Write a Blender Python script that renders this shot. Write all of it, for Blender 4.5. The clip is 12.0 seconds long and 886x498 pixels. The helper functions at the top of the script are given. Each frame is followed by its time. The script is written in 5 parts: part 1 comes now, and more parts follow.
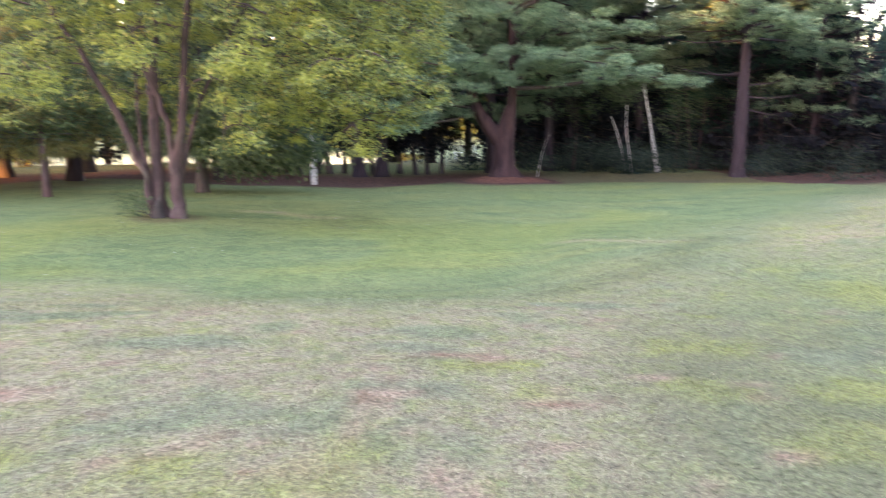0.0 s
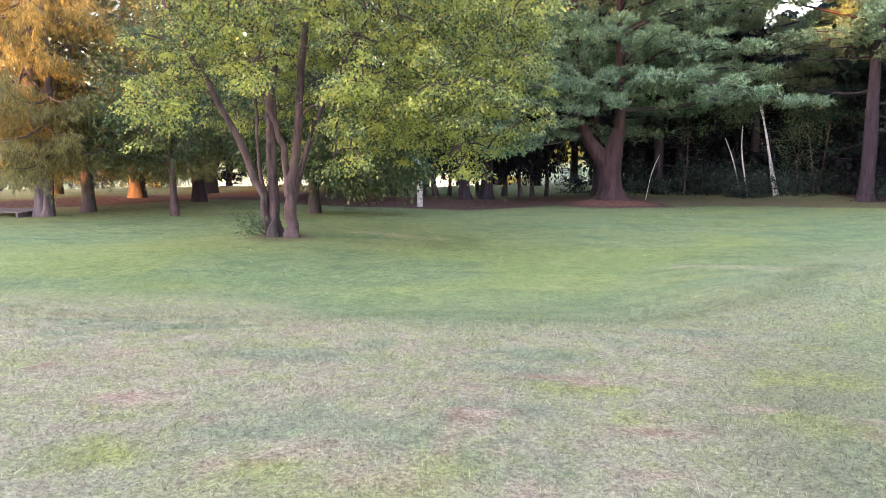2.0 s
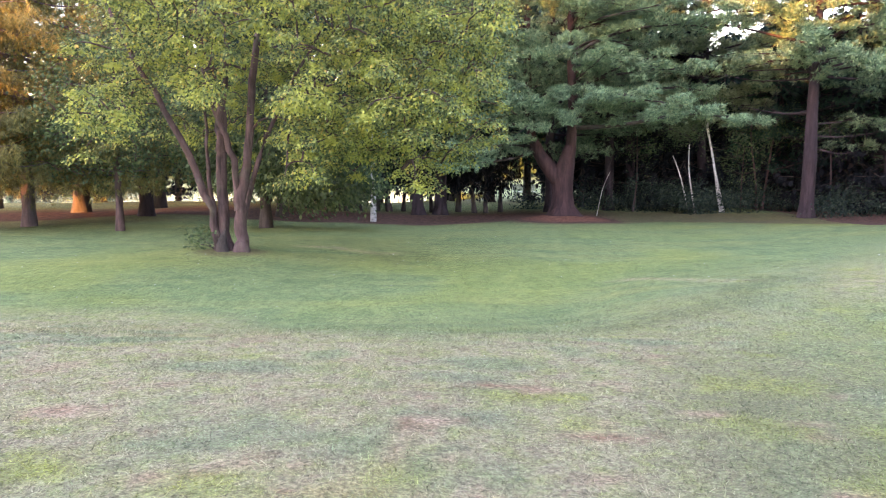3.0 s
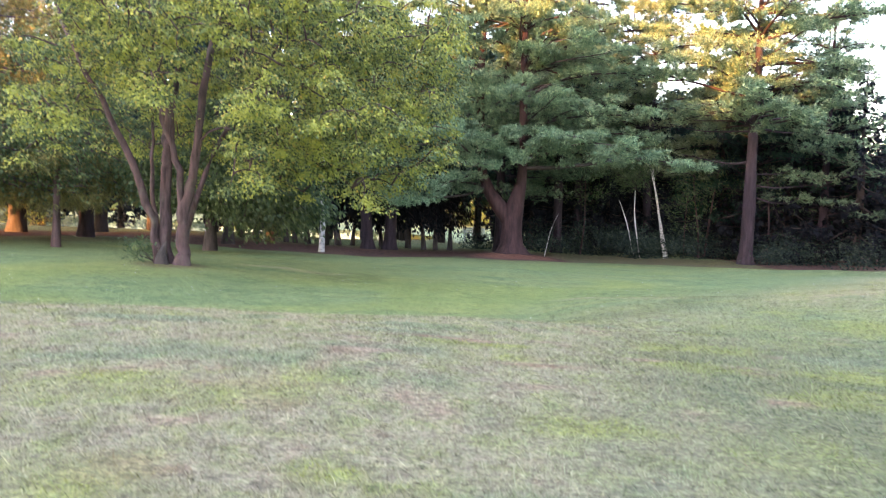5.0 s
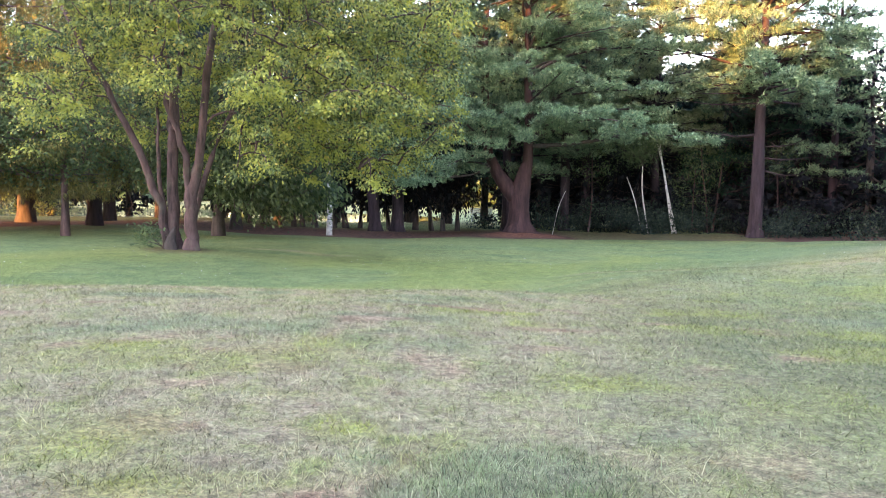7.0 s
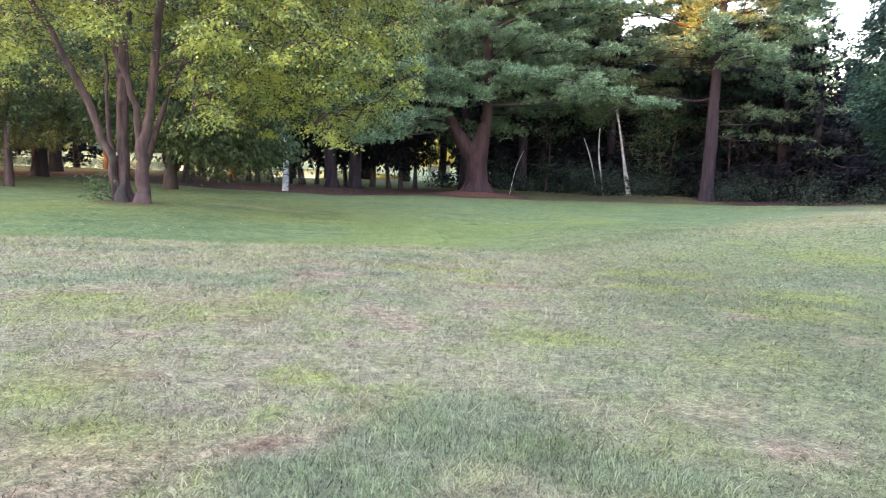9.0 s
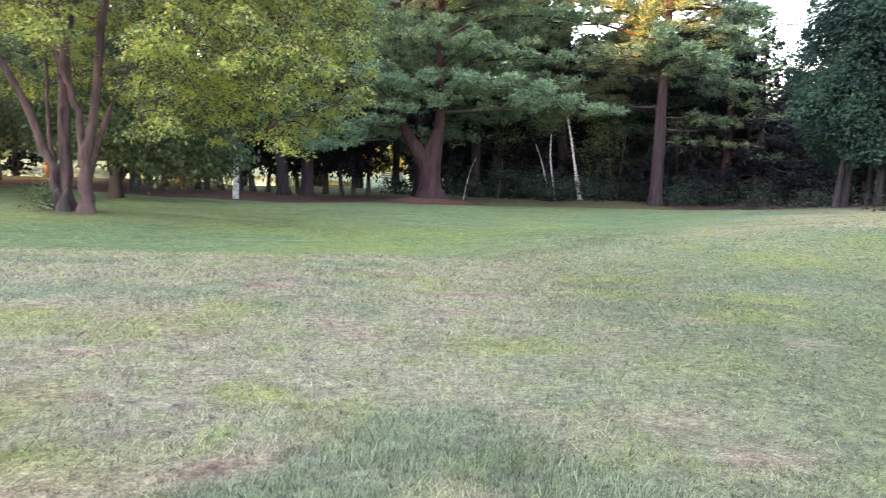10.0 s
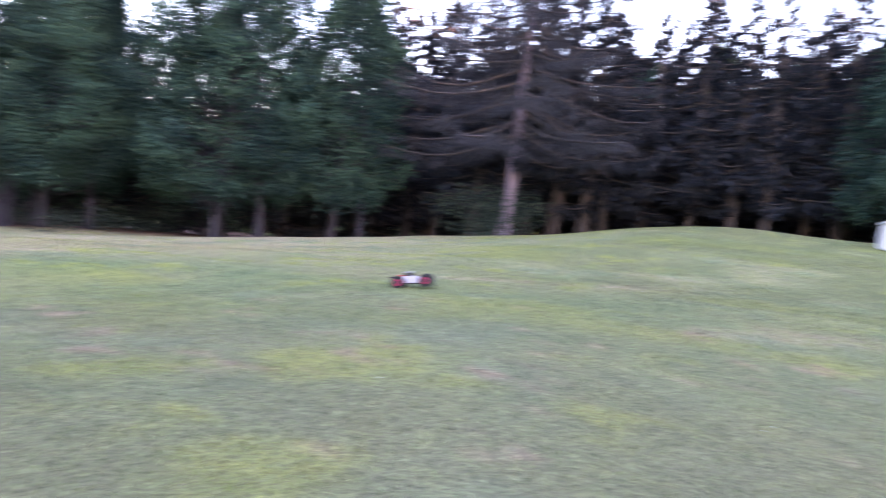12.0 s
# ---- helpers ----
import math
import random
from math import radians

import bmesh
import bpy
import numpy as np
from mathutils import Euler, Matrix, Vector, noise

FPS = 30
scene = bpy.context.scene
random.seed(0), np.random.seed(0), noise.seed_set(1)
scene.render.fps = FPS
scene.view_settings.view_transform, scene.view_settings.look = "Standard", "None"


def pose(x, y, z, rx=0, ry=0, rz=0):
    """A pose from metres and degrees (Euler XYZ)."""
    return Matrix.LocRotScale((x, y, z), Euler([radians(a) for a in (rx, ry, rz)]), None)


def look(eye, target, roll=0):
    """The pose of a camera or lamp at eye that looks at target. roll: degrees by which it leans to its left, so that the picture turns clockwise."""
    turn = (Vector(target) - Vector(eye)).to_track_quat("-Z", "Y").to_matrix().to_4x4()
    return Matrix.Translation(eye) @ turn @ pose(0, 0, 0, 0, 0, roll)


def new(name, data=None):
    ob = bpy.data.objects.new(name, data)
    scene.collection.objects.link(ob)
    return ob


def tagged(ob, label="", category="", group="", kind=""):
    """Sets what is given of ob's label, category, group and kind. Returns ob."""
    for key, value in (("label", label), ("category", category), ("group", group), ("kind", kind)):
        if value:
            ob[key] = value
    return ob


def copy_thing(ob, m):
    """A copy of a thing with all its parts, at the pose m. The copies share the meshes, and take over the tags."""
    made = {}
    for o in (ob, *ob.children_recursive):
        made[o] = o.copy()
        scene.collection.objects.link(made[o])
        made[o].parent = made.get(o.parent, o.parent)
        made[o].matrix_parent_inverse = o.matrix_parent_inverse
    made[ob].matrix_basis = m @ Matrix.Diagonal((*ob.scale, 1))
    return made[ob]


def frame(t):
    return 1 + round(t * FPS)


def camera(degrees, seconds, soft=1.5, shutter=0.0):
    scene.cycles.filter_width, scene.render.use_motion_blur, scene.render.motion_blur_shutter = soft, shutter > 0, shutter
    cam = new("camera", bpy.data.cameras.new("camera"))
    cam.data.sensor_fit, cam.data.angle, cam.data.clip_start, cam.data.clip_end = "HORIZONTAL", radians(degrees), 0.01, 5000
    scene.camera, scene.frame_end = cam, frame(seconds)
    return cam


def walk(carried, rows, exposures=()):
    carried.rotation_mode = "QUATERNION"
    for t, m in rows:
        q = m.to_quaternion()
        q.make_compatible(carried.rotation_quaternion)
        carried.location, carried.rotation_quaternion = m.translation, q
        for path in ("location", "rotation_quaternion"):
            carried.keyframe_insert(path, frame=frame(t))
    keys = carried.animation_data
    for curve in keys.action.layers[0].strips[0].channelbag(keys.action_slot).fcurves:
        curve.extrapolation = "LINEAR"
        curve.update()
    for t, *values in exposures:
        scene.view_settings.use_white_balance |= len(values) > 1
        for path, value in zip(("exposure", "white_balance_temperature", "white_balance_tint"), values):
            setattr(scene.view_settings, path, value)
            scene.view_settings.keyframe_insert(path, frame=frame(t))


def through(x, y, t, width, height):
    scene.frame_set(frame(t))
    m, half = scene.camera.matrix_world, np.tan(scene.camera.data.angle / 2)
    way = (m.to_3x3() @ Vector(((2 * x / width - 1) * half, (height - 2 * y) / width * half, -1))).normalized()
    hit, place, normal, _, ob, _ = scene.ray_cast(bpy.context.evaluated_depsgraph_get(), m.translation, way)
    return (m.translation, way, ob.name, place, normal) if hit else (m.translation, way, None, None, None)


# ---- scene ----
cam = camera(62.96, 12.0, soft=0.7, shutter=0.45)
PATH = [
    (0.0, pose(-0.121, 0.014, 1.500, 79.61, 0.11, -0.69)),
    (0.5, pose(-0.087, -0.036, 1.508, 81.26, 0.36, 6.27)),
    (1.0, pose(-0.071, -0.043, 1.502, 81.45, 0.63, 6.42)),
    (1.5, pose(-0.069, -0.050, 1.507, 82.00, 0.29, 7.42)),
    (2.0, pose(-0.073, -0.053, 1.504, 81.42, 0.46, 7.62)),
    (2.5, pose(-0.067, -0.041, 1.508, 81.62, 0.31, 6.12)),
    (4.3, pose(0.008, 0.065, 0.939, 88.60, -0.46, 1.25)),
    (4.5, pose(-0.018, 0.023, 0.878, 89.21, -0.49, 2.74)),
    (5.0, pose(0.031, 0.032, 0.735, 86.87, -2.42, 0.31)),
    (5.5, pose(0.059, 0.027, 0.663, 86.24, -2.96, -0.32)),
    (6.0, pose(0.051, 0.002, 0.646, 86.00, -1.55, -0.01)),
    (6.5, pose(0.037, 0.039, 0.658, 85.79, -0.90, 0.39)),
    (7.0, pose(0.028, 0.033, 0.654, 85.46, -1.03, 0.83)),
    (8.8, pose(0.039, 0.017, 0.657, 81.95, -1.94, -1.43)),
    (9.0, pose(0.023, -0.007, 0.650, 82.26, -2.30, -2.46)),
    (9.5, pose(0.028, 0.020, 0.649, 82.50, -2.15, -3.79)),
    (10.0, pose(0.021, 0.041, 0.652, 82.90, -2.11, -6.15)),
    (10.5, pose(0.027, 0.084, 0.631, 83.09, -2.25, -12.29)),
    (11.0, pose(0.023, 0.045, 0.659, 83.82, -3.75, -19.88)),
    (11.1, pose(0.019, 0.021, 0.677, 83.76, -3.76, -21.34)),
    (11.2, pose(0.015, -0.001, 0.692, 84.08, -3.65, -23.69)),
    (11.3, pose(0.012, -0.020, 0.707, 84.58, -5.49, -27.10)),
    (11.4, pose(0.006, -0.037, 0.720, 85.78, -6.68, -32.29)),
    (11.5, pose(-0.000, -0.049, 0.732, 87.19, -6.94, -38.82)),
    (11.6, pose(0.011, -0.030, 0.741, 89.19, -7.82, -45.90)),
    (11.7, pose(0.019, -0.013, 0.749, 90.27, -8.55, -51.63)),
    (11.8, pose(0.034, 0.004, 0.753, 90.27, -8.36, -56.90)),
    (11.9, pose(0.050, 0.020, 0.758, 89.52, -7.59, -61.65)),
    (12.0, pose(0.060, 0.027, 0.761, 89.67, -7.39, -66.17)),
]
walk(cam, PATH, [(0.0, 4.02, 6900, 43), (2.5, 4.02, 6900, 42), (4.5, 3.99, 6800, 37), (10.5, 3.94, 6750, 36), (12.0, 3.80, 6350, 52)])

# ---- daylight: a low evening sun from behind on the left, a pale clear sky ----
SUN_AZ, SUN_EL = 215.0, 5.0          # compass angle of the sun (0 = +y, clockwise) and its height, degrees
world = bpy.data.worlds.new("evening_sky")
scene.world = world
world.use_nodes = True
wn = world.node_tree.nodes
sky = wn.new("ShaderNodeTexSky")
sky.sky_type = "NISHITA"
sky.sun_disc = False
sky.sun_elevation = radians(SUN_EL)
sky.sun_rotation = radians(SUN_AZ)
sky.air_density, sky.dust_density, sky.ozone_density = 1.0, 0.4, 1.0
world.node_tree.links.new(sky.outputs[0], wn["Background"].inputs[0])
wn["Background"].inputs[1].default_value = 0.15

sun = new("sun", bpy.data.lights.new("sun", "SUN"))
sun.data.energy, sun.data.angle, sun.data.color = 1.8, radians(0.6), (1.0, 0.47, 0.10)
az, el = radians(SUN_AZ), radians(SUN_EL)
TO_SUN = Vector((math.sin(az) * math.cos(el), math.cos(az) * math.cos(el), math.sin(el)))
sun.matrix_world = look(TO_SUN * 50, (0, 0, 0))


# ---- the lie of the land ----
def smooth(a, b, v):
    s = np.clip((np.asarray(v, float) - a) / (b - a), 0, 1)
    return s * s * (3 - 2 * s)


def lip_distance(x, y):
    """How far a place lies beyond the lip of the hollow (metres, negative on the near side)."""
    bend = 0.5 * ((x - 1.6) + np.sqrt((x - 1.6) ** 2 + 1.0))
    return (y - 6.4 - 1.05 * bend) / np.sqrt(1 + (1.05 * smooth(0, 3, x)) ** 2)


def rolls(x, y):
    return (0.05 * np.sin(0.55 * x + 0.3 * y + 1.0) * np.sin(0.4 * y - 0.2 * x)
            + 0.018 * np.sin(1.7 * x + 0.6 * y) * np.sin(1.3 * y - 0.8 * x + 2))


def height(x, y):
    x, y = np.asarray(x, float), np.asarray(y, float)
    near = -0.22 * smooth(1.0, 7.5, y) - 0.38 * smooth(8, 20, y) * smooth(1, 6, x)
    hollow = (-0.72 + 0.38 * smooth(8, 20, y) * smooth(1, 6, x)) * smooth(-0.8 - 1.4 * smooth(0.5, 3.5, x), 4.2 + 3.0 * smooth(0.5, 3.5, x), lip_distance(x, y))
    rise = 0.0318 * np.clip(x - 3.0, 0, 18.0) ** 1.47 - 0.05 * np.clip(x - 22, 0, 14)
    hill = rise / (1 + (np.clip(y, 0, 400) / 11.0) ** 2)
    far = -0.25 * smooth(33, 60, np.hypot(x, y)) * smooth(-6, 14, y)
    far = far - 0.26 * smooth(21, 30, y) * smooth(-12, -6, x)
    mound = 0.2 * np.exp(-((x - 2.85) ** 2 + (y - 30.9) ** 2) / 2.4)
    mound = mound + 0.11 * np.exp(-((x + 6.3) ** 2 + (y - 16.85) ** 2) / 5.0) + 0.06 * np.exp(-((x - 12.6) ** 2 + (y - 30.4) ** 2) / 9.0)
    lie = near + hollow + hill + far + mound + rolls(x, y) * smooth(60, 20, np.hypot(x, y))
    basin = smooth(1.12, 0.95, np.hypot((x + 27) / 23, (y - 51) / 11))
    return lie * (1 - basin) - 1.75 * basin


def on_ground(x, y, up=0.0):
    return Vector((x, y, float(height(x, y)) + up))


# ---- materials ----
def material(name):
    m = bpy.data.materials.new(name)
    m.use_nodes = True
    nt = m.node_tree
    return m, nt, nt.nodes["Principled BSDF"], nt.nodes["Material Output"]


def add(nt, kind, **values):
    n = nt.nodes.new(kind)
    for key, v in values.items():
        n.inputs[key].default_value = v
    return n


def ramp(nt, src, stops):
    r = nt.nodes.new("ShaderNodeValToRGB")
    e = r.color_ramp.elements
    e[0].position, e[0].color = stops[0][0], (*stops[0][1], 1)
    e[1].position, e[1].color = stops[-1][0], (*stops[-1][1], 1)
    for p, c in stops[1:-1]:
        e.new(p).color = (*c, 1)
    nt.links.new(src, r.inputs[0])
    return r.outputs[0]


def blend(nt, fac, a, b, mode="MIX"):
    n = nt.nodes.new("ShaderNodeMix")
    n.data_type, n.blend_type = "RGBA", mode
    for socket, v in ((n.inputs[0], fac), (n.inputs[6], a), (n.inputs[7], b)):
        if isinstance(v, bpy.types.NodeSocket):
            nt.links.new(v, socket)
        elif isinstance(v, tuple):
            socket.default_value = (*v, 1)
        else:
            socket.default_value = v
    return n.outputs[2]


def where(nt):
    return nt.nodes.new("ShaderNodeNewGeometry").outputs["Position"]


def noise_at(nt, src, scale, detail=4.0, rough=0.55, stretch=None):
    n = add(nt, "ShaderNodeTexNoise", Scale=scale, Detail=detail, Roughness=rough)
    if stretch:
        mp = nt.nodes.new("ShaderNodeMapping")
        mp.inputs["Scale"].default_value = stretch
        nt.links.new(src, mp.inputs[0])
        src = mp.outputs[0]
    nt.links.new(src, n.inputs["Vector"])
    return n.outputs[0]


def bump(nt, bsdf, src, strength, distance):
    b = add(nt, "ShaderNodeBump", Strength=strength, Distance=distance)
    nt.links.new(src, b.inputs["Height"])
    nt.links.new(b.outputs[0], bsdf.inputs["Normal"])


def bark_material(name, dark, light, moss=0.0, scale=1.0):
    m, nt, bsdf, _ = material(name)
    co = nt.nodes.new("ShaderNodeTexCoord").outputs["Object"]
    ridges = noise_at(nt, co, 9 * scale, 6, 0.65, (1, 1, 0.16))
    patches = noise_at(nt, co, 1.3 * scale, 3)
    c = ramp(nt, ridges, [(0.32, dark), (0.52, tuple((a + b) / 2 for a, b in zip(dark, light))), (0.72, light)])
    c = blend(nt, ramp(nt, patches, [(0.45, (0, 0, 0)), (0.7, (0.6, 0.6, 0.6))]), c, tuple(0.7 * v for v in light))
    if moss:
        c = blend(nt, ramp(nt, noise_at(nt, co, 3.1, 5), [(0.55, (0, 0, 0)), (0.75, (moss,) * 3)]), c, (0.20, 0.22, 0.15))
    nt.links.new(c, bsdf.inputs["Base Color"])
    bsdf.inputs["Roughness"].default_value = 0.92
    bump(nt, bsdf, ridges, 0.9, 0.03)
    return m


def birch_material():
    m, nt, bsdf, _ = material("birch_bark")
    co = nt.nodes.new("ShaderNodeTexCoord").outputs["Object"]
    bands = noise_at(nt, co, 6, 5, 0.7, (0.9, 0.9, 3.2))
    knots = noise_at(nt, co, 2.3, 2, 0.5, (1, 1, 1.6))
    c = ramp(nt, bands, [(0.36, (0.05, 0.045, 0.045)), (0.44, (0.50, 0.47, 0.45)), (0.6, (0.78, 0.75, 0.73))])
    c = blend(nt, ramp(nt, knots, [(0.60, (0, 0, 0)), (0.68, (0.9, 0.9, 0.9))]), c, (0.06, 0.05, 0.05))
    nt.links.new(c, bsdf.inputs["Base Color"])
    bsdf.inputs["Roughness"].default_value = 0.7
    bump(nt, bsdf, bands, 0.4, 0.01)
    return m


def leaf_material(name, stops, through=0.35, patch_scale=0.6, patch=0.35, patch_colour=(0.2, 0.2, 0.03), gloss=0.55, shine=0.3, edge=(0.45, 0.68)):
    """Foliage: colour varies from leaf to leaf and in drifts through the crown; some light passes through."""
    m, nt, bsdf, out = material(name)
    island = nt.nodes.new("ShaderNodeNewGeometry").outputs["Random Per Island"]
    c = ramp(nt, island, stops)
    drift = noise_at(nt, where(nt), patch_scale, 3)
    c = blend(nt, ramp(nt, drift, [(edge[0], (0, 0, 0)), (edge[1], (patch,) * 3)]), c, patch_colour)
    nt.links.new(c, bsdf.inputs["Base Color"])
    bsdf.inputs["Roughness"].default_value = gloss
    bsdf.inputs["Specular IOR Level"].default_value = shine
    tr = nt.nodes.new("ShaderNodeBsdfTranslucent")
    nt.links.new(c, tr.inputs[0])
    mix = add(nt, "ShaderNodeMixShader", Fac=through)
    nt.links.new(bsdf.outputs[0], mix.inputs[1])
    nt.links.new(tr.outputs[0], mix.inputs[2])
    nt.links.new(mix.outputs[0], out.inputs[0])
    return m


def plain(name, colour, rough=0.5, metal=0.0, wear=0.15, scale=12.0):
    m, nt, bsdf, _ = material(name)
    co = nt.nodes.new("ShaderNodeTexCoord").outputs["Object"]
    n = noise_at(nt, co, scale, 5)
    c = ramp(nt, n, [(0.3, tuple(v * (1 - wear) for v in colour)), (0.7, tuple(min(1, v * (1 + wear)) for v in colour))])
    nt.links.new(c, bsdf.inputs["Base Color"])
    bsdf.inputs["Roughness"].default_value, bsdf.inputs["Metallic"].default_value = rough, metal
    return m


def attribute(nt, name):
    n = nt.nodes.new("ShaderNodeAttribute")
    n.attribute_name = name
    return n.outputs["Fac"]


def lawn_colour(nt, fine):
    """Turf: straw and lilac-grey dry grass on the rise, fresh green in the hollow, lime and blue-green tufts, bare spots, needle litter."""
    at = where(nt)
    litter = attribute(nt, "litter")
    mid = noise_at(nt, at, 2.1, 6, 0.68)
    hue = noise_at(nt, at, 5.0, 5, 0.66)
    dry = ramp(nt, hue, [(0.30, (0.38, 0.26, 0.20)), (0.38, (0.49, 0.40, 0.33)), (0.46, (0.52, 0.465, 0.37)), (0.54, (0.49, 0.465, 0.31)), (0.61, (0.41, 0.44, 0.21)), (0.70, (0.28, 0.36, 0.21))])
    dry = blend(nt, ramp(nt, mid, [(0.50, (0, 0, 0)), (0.66, (0.45, 0.45, 0.45))]), dry, (0.33, 0.36, 0.17))
    green = ramp(nt, mid, [(0.30, (0.165, 0.25, 0.14)), (0.5, (0.225, 0.325, 0.175)), (0.72, (0.31, 0.39, 0.20))])
    streaks = noise_at(nt, at, 0.5, 5, 0.6, (0.35, 1.6, 1.0))
    green = blend(nt, ramp(nt, streaks, [(0.46, (0, 0, 0)), (0.62, (0.5, 0.5, 0.5))]), green, (0.33, 0.37, 0.17))
    green = blend(nt, ramp(nt, noise_at(nt, at, 1.0, 5, 0.65, (0.6, 1.4, 1.0)), [(0.50, (0, 0, 0)), (0.64, (0.55, 0.55, 0.55))]), green, (0.14, 0.24, 0.13))
    c = blend(nt, attribute(nt, "lush"), dry, green)
    c = blend(nt, attribute(nt, "lime"), c, ramp(nt, hue, [(0.35, (0.27, 0.36, 0.07)), (0.65, (0.47, 0.52, 0.11))]))
    c = blend(nt, attribute(nt, "blue"), c, ramp(nt, hue, [(0.35, (0.17, 0.265, 0.19)), (0.65, (0.29, 0.39, 0.29))]))
    c = blend(nt, attribute(nt, "deep"), c, ramp(nt, hue, [(0.35, (0.11, 0.165, 0.075)), (0.5, (0.165, 0.215, 0.105)), (0.65, (0.24, 0.26, 0.13))]))
    c = blend(nt, attribute(nt, "bare"), c, ramp(nt, hue, [(0.35, (0.30, 0.155, 0.12)), (0.5, (0.42, 0.28, 0.235)), (0.65, (0.50, 0.38, 0.33))]))
    c = blend(nt, 1.0, c, (0.85, 0.80, 0.69), "MULTIPLY")
    if fine is not None:
        c = blend(nt, 1.0, c, fine, "MULTIPLY")
        # Brown dead grass, darkened for the depth shade between blades
        c = blend(nt, attribute(nt, "thatch_shade"), c, ramp(nt, noise_at(nt, at, 24, 6, 0.75), [(0.36, (0.07, 0.055, 0.035)), (0.48, (0.19, 0.15, 0.10)), (0.58, (0.22, 0.23, 0.11)), (0.68, (0.36, 0.33, 0.22))]))
    fallen = ramp(nt, noise_at(nt, at, 9, 5), [(0.3, (0.12, 0.05, 0.036)), (0.7, (0.34, 0.145, 0.10))])
    # Dark earth: the shade under the canopy is put into this brown
    shaded_soil = ramp(nt, noise_at(nt, at, 6, 5), [(0.3, (0.06, 0.033, 0.028)), (0.7, (0.19, 0.10, 0.075))])
    kind = ramp(nt, litter, [(0.65, (0, 0, 0)), (0.95, (1, 1, 1))])
    return blend(nt, ramp(nt, litter, [(0.0, (0, 0, 0)), (0.55, (1, 1, 1))]), c, blend(nt, kind, shaded_soil, fallen))


def ground_material():
    m, nt, bsdf, _ = material("turf")
    grain = noise_at(nt, where(nt), 38, 8, 0.8)
    specks = noise_at(nt, where(nt), 150, 3, 0.7)
    tone = ramp(nt, grain, [(0.36, (0.16, 0.17, 0.14)), (0.46, (0.68, 0.70, 0.66)), (0.56, (1.28, 1.26, 1.20)), (0.66, (2.1, 2.02, 1.94))])
    tone = blend(nt, 1.0, tone, ramp(nt, specks, [(0.36, (0.55, 0.55, 0.52)), (0.5, (1.0, 1.0, 0.98)), (0.64, (1.4, 1.38, 1.35))]), "MULTIPLY")
    tone = blend(nt, 1.0, tone, ramp(nt, noise_at(nt, where(nt), 9, 5, 0.7), [(0.38, (0.82, 0.83, 0.80)), (0.5, (1.0, 1.0, 1.0)), (0.64, (1.16, 1.15, 1.12))]), "MULTIPLY")
    c = lawn_colour(nt, tone)
    nt.links.new(c, bsdf.inputs["Base Color"])
    bsdf.inputs["Roughness"].default_value = 0.95
    bsdf.inputs["Specular IOR Level"].default_value = 0.15
    bump(nt, bsdf, grain, 0.3, 0.01)
    return m


def blade_material():
    m, nt, bsdf, out = material("grass_blade")
    island = nt.nodes.new("ShaderNodeNewGeometry").outputs["Random Per Island"]
    c = lawn_colour(nt, None)
    tuft = attribute(nt, "hue")
    c = blend(nt, ramp(nt, tuft, [(0.0, (0.5, 0.5, 0.5)), (0.30, (0, 0, 0)), (0.66, (0, 0, 0)), (1.0, (0.55, 0.55, 0.55))]), c,
              ramp(nt, tuft, [(0.0, (0.16, 0.27, 0.16)), (0.45, (0.33, 0.40, 0.12)), (0.6, (0.40, 0.44, 0.14)), (0.85, (0.54, 0.48, 0.34))]))
    c = blend(nt, 1.0, c, ramp(nt, island, [(0.0, (0.18, 0.19, 0.17)), (0.26, (0.76, 0.77, 0.73)), (0.55, (1.20, 1.20, 1.16)), (0.93, (1.36, 1.35, 1.29))]), "MULTIPLY")
    tone = nt.nodes.new("ShaderNodeAttribute"); tone.attribute_name = "tone"
    c = blend(nt, 1.0, c, tone.outputs["Color"], "MULTIPLY")
    nt.links.new(c, bsdf.inputs["Base Color"])
    bsdf.inputs["Roughness"].default_value = 0.7
    bsdf.inputs["Specular IOR Level"].default_value = 0.15
    tr = nt.nodes.new("ShaderNodeBsdfTranslucent")
    nt.links.new(c, tr.inputs[0])
    mix = add(nt, "ShaderNodeMixShader", Fac=0.3)
    nt.links.new(bsdf.outputs[0], mix.inputs[1]); nt.links.new(tr.outputs[0], mix.inputs[2])
    nt.links.new(mix.outputs[0], out.inputs[0])
    return m


def water_material():
    m, nt, bsdf, _ = material("pond_water")
    bsdf.inputs["Base Color"].default_value = (0.03, 0.04, 0.035, 1)
    bsdf.inputs["Roughness"].default_value = 0.06
    bump(nt, bsdf, noise_at(nt, where(nt), 2.0, 4, 0.6, (1, 3, 1)), 0.08, 0.05)
    return m


TURF, BLADE = ground_material(), blade_material()
BARK_GREY = bark_material("grey_bark", (0.026, 0.016, 0.018), (0.180, 0.110, 0.112), 0.3)
BARK_PINE = bark_material("pine_bark", (0.018, 0.012, 0.016), (0.080, 0.054, 0.070), 0.0, 0.7)
BARK_PALE = bark_material("pale_bark", (0.035, 0.027, 0.034), (0.19, 0.15, 0.18), 0.1)
BARK_LILAC = bark_material("lilac_bark", (0.085, 0.066, 0.088), (0.30, 0.245, 0.31), 0.05)
BARK_RED = bark_material("red_bark", (0.022, 0.011, 0.012), (0.115, 0.056, 0.056), 0.0, 0.7)
BARK_CEDAR = bark_material("cedar_bark", (0.016, 0.015, 0.022), (0.055, 0.050, 0.07), 0.1)
BARK_DARK = bark_material("dark_bark", (0.03, 0.025, 0.025), (0.12, 0.095, 0.09))
BIRCH = birch_material()
